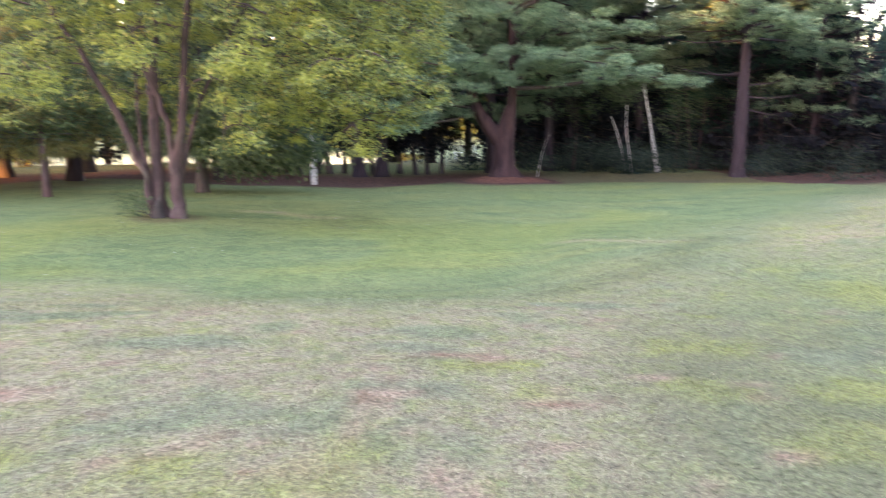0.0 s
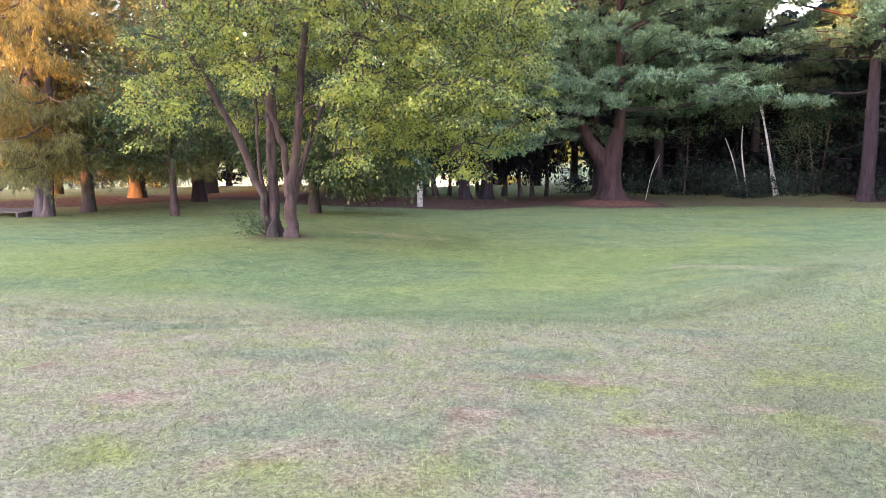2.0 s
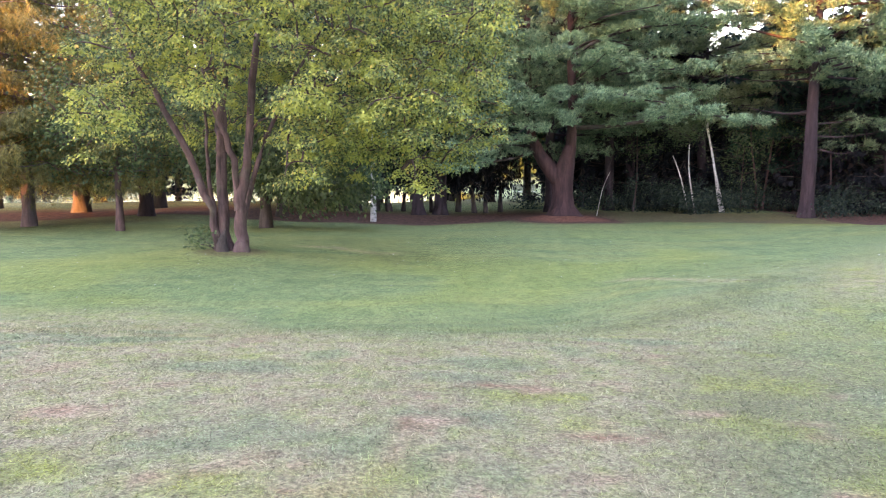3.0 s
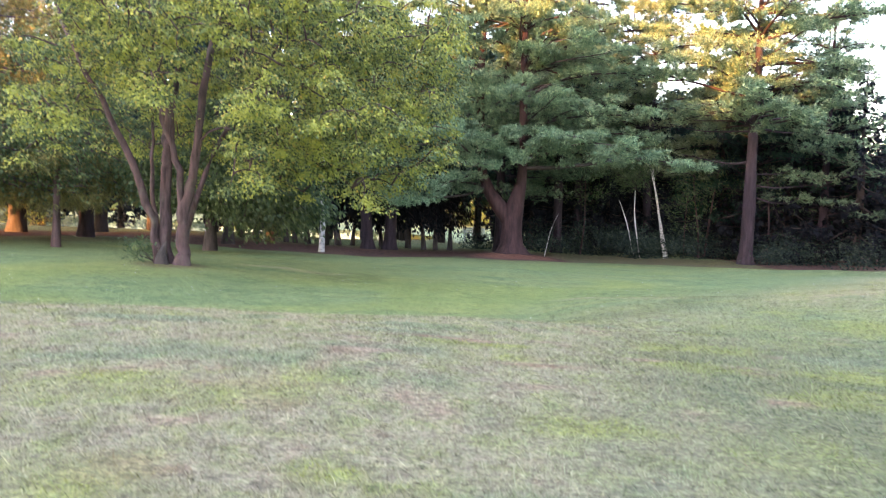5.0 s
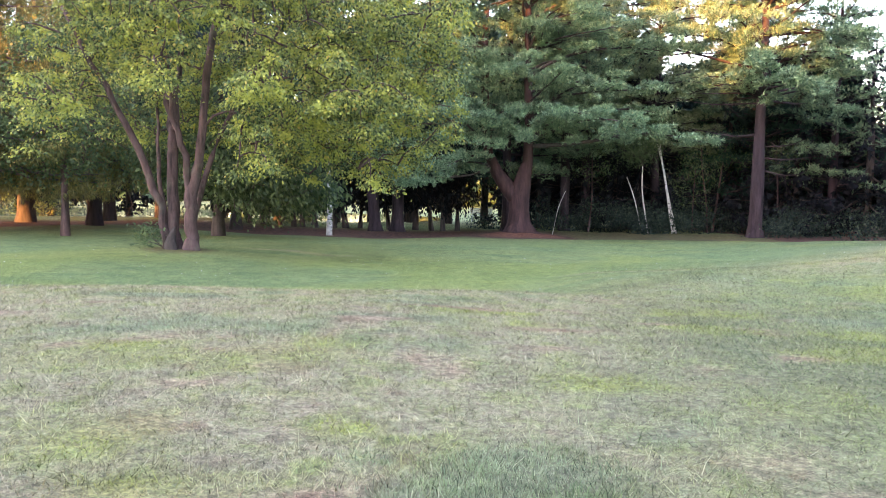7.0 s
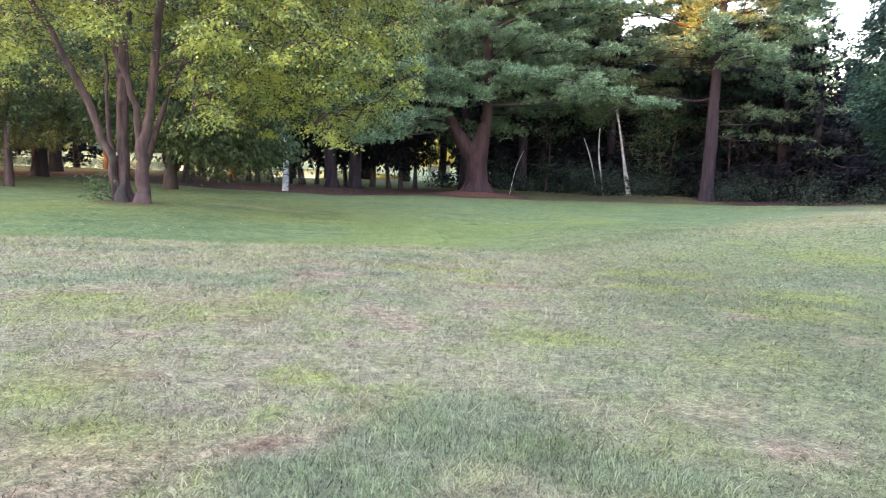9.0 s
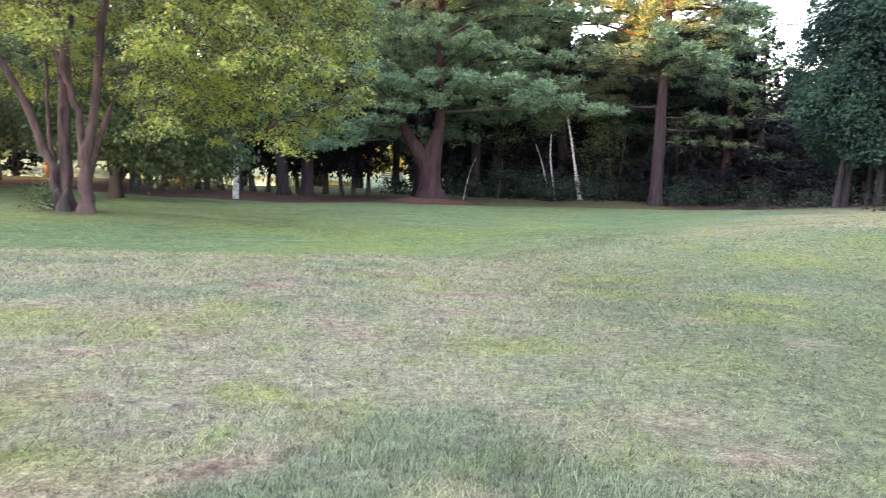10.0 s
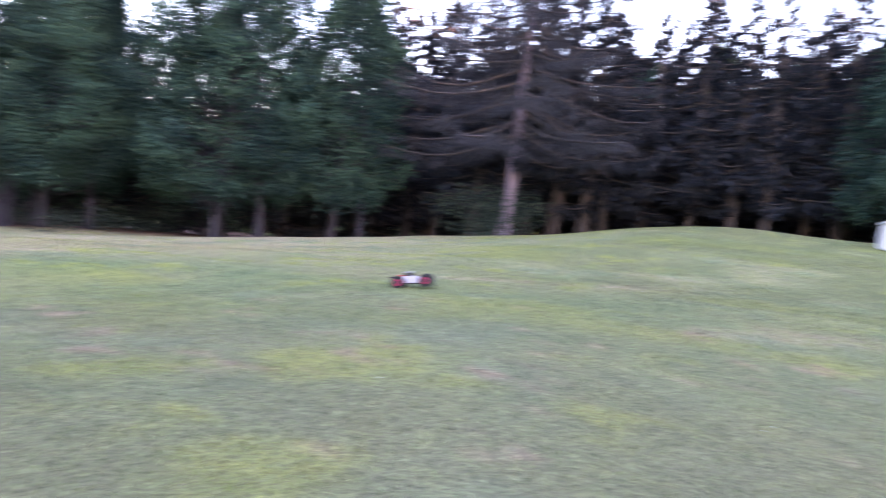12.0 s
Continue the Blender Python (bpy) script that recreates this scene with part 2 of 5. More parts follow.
# The lime drifts paint the crown's lit lobes into the leaf colour
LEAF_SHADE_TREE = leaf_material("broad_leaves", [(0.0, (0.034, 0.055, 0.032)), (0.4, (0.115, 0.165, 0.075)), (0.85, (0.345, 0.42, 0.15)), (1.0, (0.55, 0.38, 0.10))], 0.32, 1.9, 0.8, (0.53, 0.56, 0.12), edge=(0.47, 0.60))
LEAF_GREEN = leaf_material("green_leaves", [(0.0, (0.05, 0.09, 0.05)), (0.6, (0.105, 0.17, 0.082)), (1.0, (0.18, 0.25, 0.10))], 0.32, 0.5, 0.3, (0.17, 0.20, 0.085))
NEEDLE_PINE = leaf_material("pine_needles", [(0.0, (0.070, 0.14, 0.092)), (0.5, (0.215, 0.37, 0.225)), (0.9, (0.45, 0.62, 0.37)), (1.0, (0.47, 0.51, 0.28))], 0.22, 1.1, 0.5, (0.06, 0.10, 0.075), edge=(0.5, 0.64))
NEEDLE_PALE = leaf_material("pale_needles", [(0.0, (0.12, 0.17, 0.10)), (0.55, (0.25, 0.34, 0.19)), (1.0, (0.42, 0.48, 0.25))], 0.2, 1.1, 0.5, (0.10, 0.16, 0.09))
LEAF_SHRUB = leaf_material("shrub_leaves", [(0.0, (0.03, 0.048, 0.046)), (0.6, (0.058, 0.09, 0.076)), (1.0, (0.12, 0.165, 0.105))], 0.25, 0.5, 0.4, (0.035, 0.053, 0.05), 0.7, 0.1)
# Spruce needles with part of the evening sun's gold put into the colour
NEEDLE_SUN_GOLD = leaf_material("sun_gold_needles", [(0.0, (0.10, 0.105, 0.05)), (0.5, (0.22, 0.21, 0.08)), (1.0, (0.38, 0.35, 0.11))], 0.3, 0.9, 0.55, (0.09, 0.11, 0.05))
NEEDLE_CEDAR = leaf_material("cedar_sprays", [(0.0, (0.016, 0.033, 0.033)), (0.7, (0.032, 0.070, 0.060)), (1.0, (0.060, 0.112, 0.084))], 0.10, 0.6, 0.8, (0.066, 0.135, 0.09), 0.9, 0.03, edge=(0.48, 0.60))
# Blue-black needles: the shade inside the wood is put into both colours below
NEEDLE_SHADED = leaf_material("shaded_wood_needles", [(0.0, (0.013, 0.016, 0.022)), (0.6, (0.022, 0.026, 0.034)), (1.0, (0.040, 0.042, 0.049))], 0.15, 0.3, 0.4, (0.032, 0.036, 0.044), 0.7, 0.1)
NEEDLE_SHADED_THIN = leaf_material("shaded_thin_needles", [(0.0, (0.020, 0.023, 0.030)), (0.6, (0.038, 0.041, 0.053)), (1.0, (0.065, 0.064, 0.076))], 0.2, 0.5, 0.4, (0.045, 0.052, 0.055))
FLOWER = plain("clover_white", (0.72, 0.72, 0.66), 0.8)


# ---- mesh helpers ----
def mesh_of(name, verts, faces, mat, smooth_faces=False, attrs=None):
    """A mesh from arrays of corners and of equal-sided faces."""
    verts, faces = np.asarray(verts, np.float32), np.asarray(faces, np.int32)
    me = bpy.data.meshes.new(name)
    k = faces.shape[1]
    me.vertices.add(len(verts)); me.vertices.foreach_set("co", verts.ravel())
    me.loops.add(faces.size); me.loops.foreach_set("vertex_index", faces.ravel())
    me.polygons.add(len(faces)); me.polygons.foreach_set("loop_start", np.arange(0, faces.size, k, dtype=np.int32))
    me.update(calc_edges=True)
    if smooth_faces:
        me.polygons.foreach_set("use_smooth", np.ones(len(faces), bool))
    for key, values in (attrs or {}).items():
        me.attributes.new(key, "FLOAT", "POINT").data.foreach_set("value", np.asarray(values, np.float32))
    me.materials.append(mat)
    return me


def part(name, me, parent, label=""):
    ob = new(name, me)
    ob.parent = parent
    if label:
        tagged(ob, label)
    return ob


def thing(name, at, label, category, group="", turn=0.0):
    ob = new(name)
    ob.matrix_basis = pose(at[0], at[1], at[2], 0, 0, turn)
    return tagged(ob, label, category, group)


def unit(v):
    return v / (np.linalg.norm(v, axis=-1, keepdims=True) + 1e-9)


class Tubes:
    """Tapering round limbs gathered into one mesh."""

    def __init__(self):
        self.v, self.f, self.n = [], [], 0

    def limb(self, pts, radii, sides=7, flare=None):
        pts, radii = np.asarray(pts, float), np.asarray(radii, float)
        along = unit(np.gradient(pts, axis=0))
        ref = np.where(np.abs(along[:, 2:3]) > 0.9, [[1.0, 0, 0]], [[0, 0, 1.0]])
        a = unit(np.cross(along, ref)); b = np.cross(along, a)
        th = np.linspace(0, 2 * np.pi, sides, endpoint=False)
        r = radii[:, None] * np.ones(sides)
        if sides >= 8:                        # knots and uneven girth
            g = np.arange(len(pts))[:, None] + 3.1 * pts[0, 0] + 1.7 * pts[0, 1]
            r *= 1 + 0.07 * np.sin(2 * th + 0.5 * g) + 0.05 * np.sin(3 * th - 0.8 * g) + 0.05 * np.sin(1.9 * g)
        if flare is not None:
            for i, k in enumerate(flare):
                r[i] *= 1 + k * (0.55 + 0.45 * np.sin(3 * th + 1.1) + 0.25 * np.sin(5 * th))
        ring = pts[:, None] + r[..., None] * (np.cos(th)[None, :, None] * a[:, None] + np.sin(th)[None, :, None] * b[:, None])
        m = len(pts)
        i, j = np.meshgrid(np.arange(m - 1), np.arange(sides), indexing="ij")
        jn = (j + 1) % sides
        q = np.stack([i * sides + j, i * sides + jn, (i + 1) * sides + jn, (i + 1) * sides + j], -1).reshape(-1, 4)
        self.v.append(ring.reshape(-1, 3)); self.f.append(q + self.n); self.n += m * sides
        return self

    def mesh(self, name, mat):
        return mesh_of(name, np.concatenate(self.v), np.concatenate(self.f), mat, True)


def wavy(rng, a, b, n, sway, sag=0.0):
    """n points from a to b with a gentle wander; sag bends the middle down (or, negative, up)."""
    a, b = np.asarray(a, float), np.asarray(b, float)
    s = np.linspace(0, 1, n)[:, None]
    p = a + (b - a) * s
    w = np.sin(np.pi * s)
    p += w * rng.normal(0, sway, 3) + np.sin(2 * np.pi * s) * rng.normal(0, sway * 0.5, 3)
    p[:, 2:3] -= w * sag
    return p


def needles(rng, pts, ways, k, length, width, spread):
    """k thin blades from each place, about the given way."""
    n = len(pts)
    d = unit(np.repeat(ways, k, 0) + rng.normal(0, spread, (n * k, 3)))
    p = np.repeat(pts, k, 0) + rng.normal(0, length * 0.18, (n * k, 3))
    side = unit(np.cross(d, rng.normal(0, 0.55, (n * k, 3)) + [0, 0, 1.0])) * (width * rng.uniform(0.6, 1.3, (n * k, 1)) / 2)
    tip = p + d * length * rng.uniform(0.6, 1.25, (n * k, 1))
    v = np.stack([p - side, p + side, tip], 1).reshape(-1, 3)
    return v


def leaf_quads(rng, pts, ways, length, width, spread, tilt=0.7):
    """Diamond leaves; tilt: how far their faces stray from facing the sky."""
    n = len(pts)
    d = unit(ways + rng.normal(0, spread, (n, 3)))
    side = unit(np.cross(d, rng.normal(0, tilt, (n, 3)) + [0, 0, 1.0]))
    up = np.cross(side, d)
    s = rng.uniform(0.65, 1.3, (n, 1))
    d, side = d * length * s, side * width * s * 0.5
    mid = pts + d * 0.45 + up * (0.08 * length)
    return np.stack([pts, mid + side, pts + d, mid - side], 1).reshape(-1, 3)


def tri_mesh(name, v, mat):
    return mesh_of(name, v, np.arange(len(v)).reshape(-1, 3), mat)


def quad_mesh(name, v, mat):
    return mesh_of(name, v, np.arange(len(v)).reshape(-1, 4), mat)


# ---- ground: one sheet from the camera's feet to the horizon ----
def value_noise(x, y, cell, seed):
    """Smooth random values from 0 to 1 on a lattice of that cell."""
    u, v = np.asarray(x, float) / cell, np.asarray(y, float) / cell
    i, j = np.floor(u), np.floor(v)
    fu, fv = u - i, v - j
    fu, fv = fu * fu * (3 - 2 * fu), fv * fv * (3 - 2 * fv)

    def at(a, b):
        return np.mod(np.abs(np.sin(a * 12.9898 + b * 78.233 + seed * 37.719)) * 43758.5453, 1.0)
    return (at(i, j) * (1 - fu) + at(i + 1, j) * fu) * (1 - fv) + (at(i, j + 1) * (1 - fu) + at(i + 1, j + 1) * fu) * fv


# patches of the lawn: x, y, half width, half depth
TALL_TUFTS = ((0.16, 1.62, 0.27, 0.22), (0.45, 1.36, 0.22, 0.13), (-0.12, 1.30, 0.22, 0.12), (-0.1, 5.4, 0.55, 0.22), (1.35, 6.7, 0.75, 0.20), (-3.6, 6.3, 0.8, 0.35),
              (3.5, 5.2, 0.75, 0.5), (2.6, 4.9, 0.4, 0.3), (-0.3, 3.95, 0.4, 0.16), (-0.17, 1.70, 0.10, 0.07), (5.4, 2.1, 0.8, 0.5), (4.2, 1.3, 0.5, 0.4), (-2.0, 5.1, 0.6, 0.22), (1.35, 1.95, 0.2, 0.12), (-1.6, 3.5, 0.4, 0.15))
BARE_SPOTS = ((0.80, 1.72, 0.15, 0.10), (0.86, 1.52, 0.14, 0.09), (0.66, 1.98, 0.05, 0.04), (-0.83, 2.33, 0.13, 0.06), (0.50, 3.14, 0.20, 0.09), (-0.07, 2.11, 0.07, 0.06), (-0.46, 1.86, 0.10, 0.06),
              (0.54, 3.76, 0.22, 0.10), (1.22, 4.32, 0.14, 0.10), (-1.58, 3.0, 0.12, 0.07), (-2.6, 3.95, 0.30, 0.12), (-0.45, 3.85, 0.22, 0.10), (0.15, 4.7, 0.35, 0.12), (-0.25, 1.46, 0.09, 0.05), (1.5, 3.05, 0.10, 0.08), (1.0, 2.15, 0.06, 0.05))
LIME_PATCHES = ((2.35, 4.05, 0.50, 0.30), (1.70, 3.15, 0.26, 0.24), (-0.78, 1.85, 0.16, 0.14), (-0.62, 1.42, 0.18, 0.14), (-2.2, 3.12, 0.30, 0.20), (0.12, 4.55, 0.5, 0.16), (-0.25, 1.95, 0.09, 0.07),
                (1.5, 4.0, 0.35, 0.30), (0.32, 1.50, 0.09, 0.06), (-1.35, 3.0, 0.25, 0.14), (3.7, 2.2, 0.6, 0.5), (1.9, 1.4, 0.4, 0.3), (2.8, 2.9, 0.5, 0.3), (0.55, 2.5, 0.25, 0.12), (1.9, 5.1, 0.5, 0.3))
DARK_TRACKS = ((-3.2, 18.2, -1.9, 15.9), (-2.3, 18.4, -1.5, 16.6), (1.0, 7.6, 3.2, 9.6), (3.2, 9.6, 4.6, 12.5))
DRY_STREAKS = ((2.3, 13.6, 4.3, 11.4), (-5.2, 18.9, -2.4, 17.9), (6.3, 0.7, 7.9, -0.9), (5.6, 10.4, 8.2, 9.4), (8.9, 4.5, 10.5, 0.5))


def patches(x, y, spots):
    """Ragged soft-edged patches."""
    rag = value_noise(x, y, 0.21, 3) + 0.6 * value_noise(x, y, 0.07, 4) - 0.8
    out = np.zeros(np.shape(x))
    for px, py, a, b in spots:
        out = np.maximum(out, smooth(1.25, 0.55, np.hypot((x - px) / a, (y - py) / b) + 0.75 * rag))
    return out


def streaks(x, y, lines, wide):
    """Narrow wavering bands from one place to another."""
    out = np.zeros(np.shape(x))
    for x0, y0, x1, y1 in lines:
        reach = math.hypot(x1 - x0, y1 - y0)
        ux, uy = (x1 - x0) / reach, (y1 - y0) / reach
        along, off = (x - x0) * ux + (y - y0) * uy, (x - x0) * uy - (y - y0) * ux
        out = np.maximum(out, smooth(-0.5, 0.4, along) * smooth(reach + 0.5, reach - 0.4, along) * smooth(wide, 0.2 * wide, np.abs(off + 0.12 * np.sin(2 * along))))
    return out


def turf_at(x, y):
    """How lush, lime, blue-green, bare and dark green the turf is at a place, each 0 to 1."""
    x, y = np.asarray(x, float), np.asarray(y, float)
    d = lip_distance(x, y)
    wob = 0.6 * np.sin(1.1 * x + 0.4 * y) + 0.35 * np.sin(2.3 * x - 0.7 * y) + 1.2 * (value_noise(x, y, 0.8, 5) - 0.5)
    hollow = smooth(-0.7 - 1.0 * smooth(0.5, 3.5, x), 2.0 + 1.4 * smooth(0.5, 3.5, x), d + 0.4 * wob - 3.0 * smooth(-0.8, -4.5, x))
    hollow = hollow - 0.7 * streaks(x, y, DRY_STREAKS, 0.42)
    r = np.hypot(x, y)
    far = 0.2 * smooth(36, 46, r) * smooth(20, 30, y)
    slope = smooth(-0.9, 2.0, x - 0.25 * y) * smooth(11, 6, y) * (0.8 + 0.25 * smooth(4.6, 5.6, x) * smooth(8.6, 7.2, x) - 0.3 * smooth(8.0, 10.0, x)) * (0.6 + 0.8 * value_noise(x, y, 1.3, 6))
    lush = np.clip(0.04 + 0.95 * hollow + np.clip(slope, 0, 1) * (1 - np.clip(hollow, 0, 1)) - far, 0, 1)
    rise = 1 - np.clip(hollow, 0, 1)
    coarse, fine = value_noise(x, y, 0.55, 8), value_noise(x, y, 0.19, 9)
    lime = np.maximum(0.75 * patches(x, y, LIME_PATCHES), 0.75 * rise * smooth(0.60, 0.85, 0.6 * coarse + 0.4 * fine) * (0.35 + 0.65 * smooth(-2.2, 0.6, x)))
    lime = np.maximum(lime, 0.28 * hollow * smooth(3.0, 6.0, d) * smooth(13, 8, d) * smooth(0.35, 0.75, value_noise(x, y, 2.2, 12)))
    blue = np.maximum(0.7 * patches(x, y, TALL_TUFTS), 0.65 * rise * smooth(0.58, 0.80, 0.6 * value_noise(x, y, 0.7, 10) + 0.4 * fine))
    blue = np.maximum(blue, 0.3 * smooth(0.2, 1.4, d + 0.5 * wob) * smooth(3.4, 1.6, d + 0.5 * wob) * smooth(0.25, 0.6, value_noise(x, y, 1.1, 14)))
    bare = np.maximum(0.95 * patches(x, y, BARE_SPOTS), 0.75 * rise * smooth(9, 6, r) * smooth(0.66, 0.84, 0.5 * value_noise(x, y, 0.45, 11) + 0.5 * value_noise(x, y, 0.14, 13)))
    streaky = value_noise(x, 0.35 * y, 0.8, 15)
    # Darker green over the near right lawn, in ragged patches
    deep = smooth(0.0, 1.2, x - 0.12 * y) * smooth(7, 4.5, y) * (0.65 - 0.4 * smooth(2.5, 7, x) + 0.45 * smooth(7, 11, x) * smooth(6, 1, y)) * smooth(0.1, 0.6, 0.55 * value_noise(x, y, 0.9, 16) + 0.45 * streaky)
    deep = np.maximum(deep * (1 - 0.75 * lime) * (1 - bare), 0.5 * streaks(x, y, DARK_TRACKS, 0.5))
    lime = np.maximum(lime, 0.55 * smooth(3.0, 4.5, x) * smooth(10, 7, y) * smooth(0.6, 0.85, streaky))
    return {"lush": lush, "lime": lime, "blue": blue, "bare": bare, "deep": deep}


def litter_at(x, y):
    """Fallen needles and shade-darkened bare earth along the edge of the trees and round the big trunks."""
    edge = 28.6 + 0.8 * np.sin(0.35 * x) + 0.5 * np.sin(0.9 * x + 1) - 0.012 * (x + 3) ** 2 * (x < -3) - 0.03 * np.clip(x - 8, 0, 30) ** 2
    band = smooth(edge - 0.2, edge + 0.8, y) * smooth(edge + 9, edge + 4, y)
    ring = smooth(2.3, 0.7, np.hypot((x - 2.9) * 0.7, (y - 30.0) * 0.9))
    foot = smooth(1.1, 0.5, np.hypot(x + 6.3, y - 16.8))
    east = smooth(24, 27, np.hypot(x, y) + 0.8 * np.sin(0.5 * y)) * (x > 13)
    west = smooth(27.5, 29.5, np.hypot(x, y)) * smooth(38, 34, np.hypot(x, y)) * smooth(-9, -13, x)
    return np.clip(np.maximum.reduce([band * (0.55 - 0.2 * smooth(3.5, 6, x)), ring, foot * 0.3, east * 0.6, west * 0.22]), 0, 1)


def build_ground():
    def line(lo, hi, step, ends):
        """Even steps from lo to hi, then ever longer ones out to the horizon."""
        out = [step]
        while sum(out) < ends:
            out.append(out[-1] * 1.16)
        out = np.cumsum(out)
        return np.concatenate([lo - out[::-1], np.arange(lo, hi, step), hi + out - step])
    gx0, gy0 = line(-12, 17, 0.14, 1400), line(-2, 31, 0.14, 1400)
    gx, gy = np.meshgrid(gx0, gy0, indexing="ij")
    m, n = gx.shape
    i, j = np.meshgrid(np.arange(m - 1), np.arange(n - 1), indexing="ij")
    f = np.stack([i * n + j, (i + 1) * n + j, (i + 1) * n + j + 1, i * n + j + 1], -1).reshape(-1, 4)
    v = np.stack([gx, gy, height(gx, gy)], -1).reshape(-1, 3)
    at = {k: a.ravel() for k, a in turf_at(gx, gy).items()}
    at["litter"] = litter_at(gx, gy).ravel()
    at_bare = at["bare"].reshape(gx.shape)
    # Painted gap shade and dead grass, strongest near the camera
    at["thatch_shade"] = (0.55 * smooth(14, 3.5, np.hypot(gx, gy)) * (1 - 0.6 * at_bare)).ravel()
    tagged(new("ground", mesh_of("ground", v, f, TURF, True, at)), "mown lawn with dry straw patches rolling down into a green hollow", "lawn", kind="structure")


build_ground()


def build_grass():
    rng = np.random.default_rng(11)
    n = 1500000
    per = 6                                   # blades to a tuft

    def each(v):
        return np.repeat(v, per)
    u = each(rng.uniform(0, 1, n // per))
    r = (0.6 ** 0.45 + u * (17 ** 0.45 - 0.6 ** 0.45)) ** (1 / 0.45)
    th = np.radians(each(rng.uniform(-43, 103, n // per) + rng.normal(0, 3, n // per)))
    away = each(rng.uniform(0, 1, n // per) < 0.05)      # a thinner sward underfoot and behind
    r = np.where(away, 0.1 + 4.5 * u, r)
    th = np.where(away, each(rng.uniform(0, 2 * np.pi, n // per)), th)
    loose = 0.024 * np.clip(r / 2.0, 1, 6)
    dx, dy = rng.normal(0, 1, n) * loose, rng.normal(0, 1, n) * loose
    x, y = r * np.sin(th) + dx, r * np.cos(th) + dy
    tone = np.exp(each(rng.normal(0, 1, n // per)) * (0.22 + 0.26 * smooth(2.0, 4.0, r))).clip(0, 1.22)
    clump = 0.5 * value_noise(x, y, 0.11, 31) + 0.5 * value_noise(x, y, 0.045, 32)
    tone = (tone * (0.55 + 0.9 * clump)).clip(0, 1.3)
    hue = each(rng.uniform(0, 1, n // per))
    size = each(np.exp(rng.normal(0, 0.25, n // per)))
    keep = noise_mask(x, y, rng)
    x, y, r, tone, hue, size, dx, dy = (a[keep] for a in (x, y, r, tone, hue, size, dx, dy))
    n = len(x)
    turf = turf_at(x, y)
    coarse = np.clip(r / 2.0, 1, 4.5)
    tall = patches(x, y, TALL_TUFTS[:3])
    h = rng.gamma(4, 0.0027, n) * size * (0.85 + 0.15 * coarse) * (1 + 0.45 * tall) * (1 - 0.5 * turf["bare"]) * (1 - 0.25 * turf["lush"])
    w = rng.uniform(0.0017, 0.0036, n) * coarse ** 0.75
    face = rng.uniform(0, 2 * np.pi, n)
    lean = rng.uniform(0.4, 1.9, n) * (1 - 0.4 * tall) * h
    la = np.where(rng.uniform(0, 1, n) < 0.6, np.arctan2(dy, dx), rng.uniform(0, 2 * np.pi, n)) + rng.normal(0, 0.4, n)
    lx, ly = np.cos(la) * lean, np.sin(la) * lean
    base = np.stack([x, y, height(x, y) - 0.004], 1)
    side = np.stack([np.cos(face) * w / 2, np.sin(face) * w / 2, np.zeros(n)], 1)
    mid = base + np.stack([lx * 0.35, ly * 0.35, h * 0.62], 1)
    tip = base + np.stack([lx, ly, h * 0.94], 1)
    near = r < 1.0 + 1.1 * rng.uniform(0, 1, n)
    bent = np.stack([base - side, base + side, mid + side * 0.55, mid - side * 0.55, tip], 1)[near]
    flat = np.stack([base - side, base + side, tip], 1)[~near]
    k = np.arange(len(bent))[:, None] * 5
    f = np.concatenate([k + [0, 1, 2], k + [0, 2, 3], k + [3, 2, 4], len(bent) * 5 + np.arange(len(flat) * 3).reshape(-1, 3)])
    v = np.concatenate([bent.reshape(-1, 3), flat.reshape(-1, 3)])

    def corners(a):
        return np.concatenate([np.repeat(a[near], 5), np.repeat(a[~near], 3)])
    at = {key: corners(a) for key, a in {**turf, "tone": tone, "hue": hue}.items()}
    at["litter"] = np.zeros(len(v))
    me = mesh_of("grass", v, f, BLADE, False, at)
    tagged(new("grass", me), "short mown grass blades, dry straw among green", "grass", kind="stuff")


def noise_mask(x, y, rng):
    """Thin spots in the turf."""
    a = value_noise(x, y, 0.35, 21) - 0.5
    return rng.uniform(0, 1, len(x)) < 0.92 + 0.3 * a - 0.15 * patches(x, y, BARE_SPOTS)


build_grass()


def build_clover():
    """White clover heads dotted over the lawn."""
    rng = np.random.default_rng(5)
    n = 240
    th, r = np.radians(rng.uniform(-40, 100, n)), 2.5 + 19 * rng.uniform(0, 1, n) ** 0.6
    clump = rng.uniform(0, 1, n) < 0.3
    x = np.where(clump, -7 + rng.normal(0, 3.0, n), r * np.sin(th))
    y = np.where(clump, 14 + rng.normal(0, 2.2, n), r * np.cos(th))
    z = height(x, y) + 0.045
    s = (rng.uniform(0.003, 0.0065, n) * np.clip(np.hypot(x, y) / 8, 0.9, 1.9))[:, None]
    octa = np.array([[1, 0, 0], [0, 1, 0], [-1, 0, 0], [0, -1, 0], [0, 0, 0.9], [0, 0, -0.9]])
    v = np.stack([x, y, z], 1)[:, None] + octa[None] * s[:, None]
    q = np.array([[0, 1, 4], [1, 2, 4], [2, 3, 4], [3, 0, 4], [1, 0, 5], [2, 1, 5], [3, 2, 5], [0, 3, 5]])
    f = (np.arange(n)[:, None, None] * 6 + q[None]).reshape(-1, 3)
    tagged(new("clover_flowers", mesh_of("clover_flowers", v.reshape(-1, 3), f, FLOWER)), "small white clover heads scattered in the lawn", "flowers", kind="stuff")


build_clover()


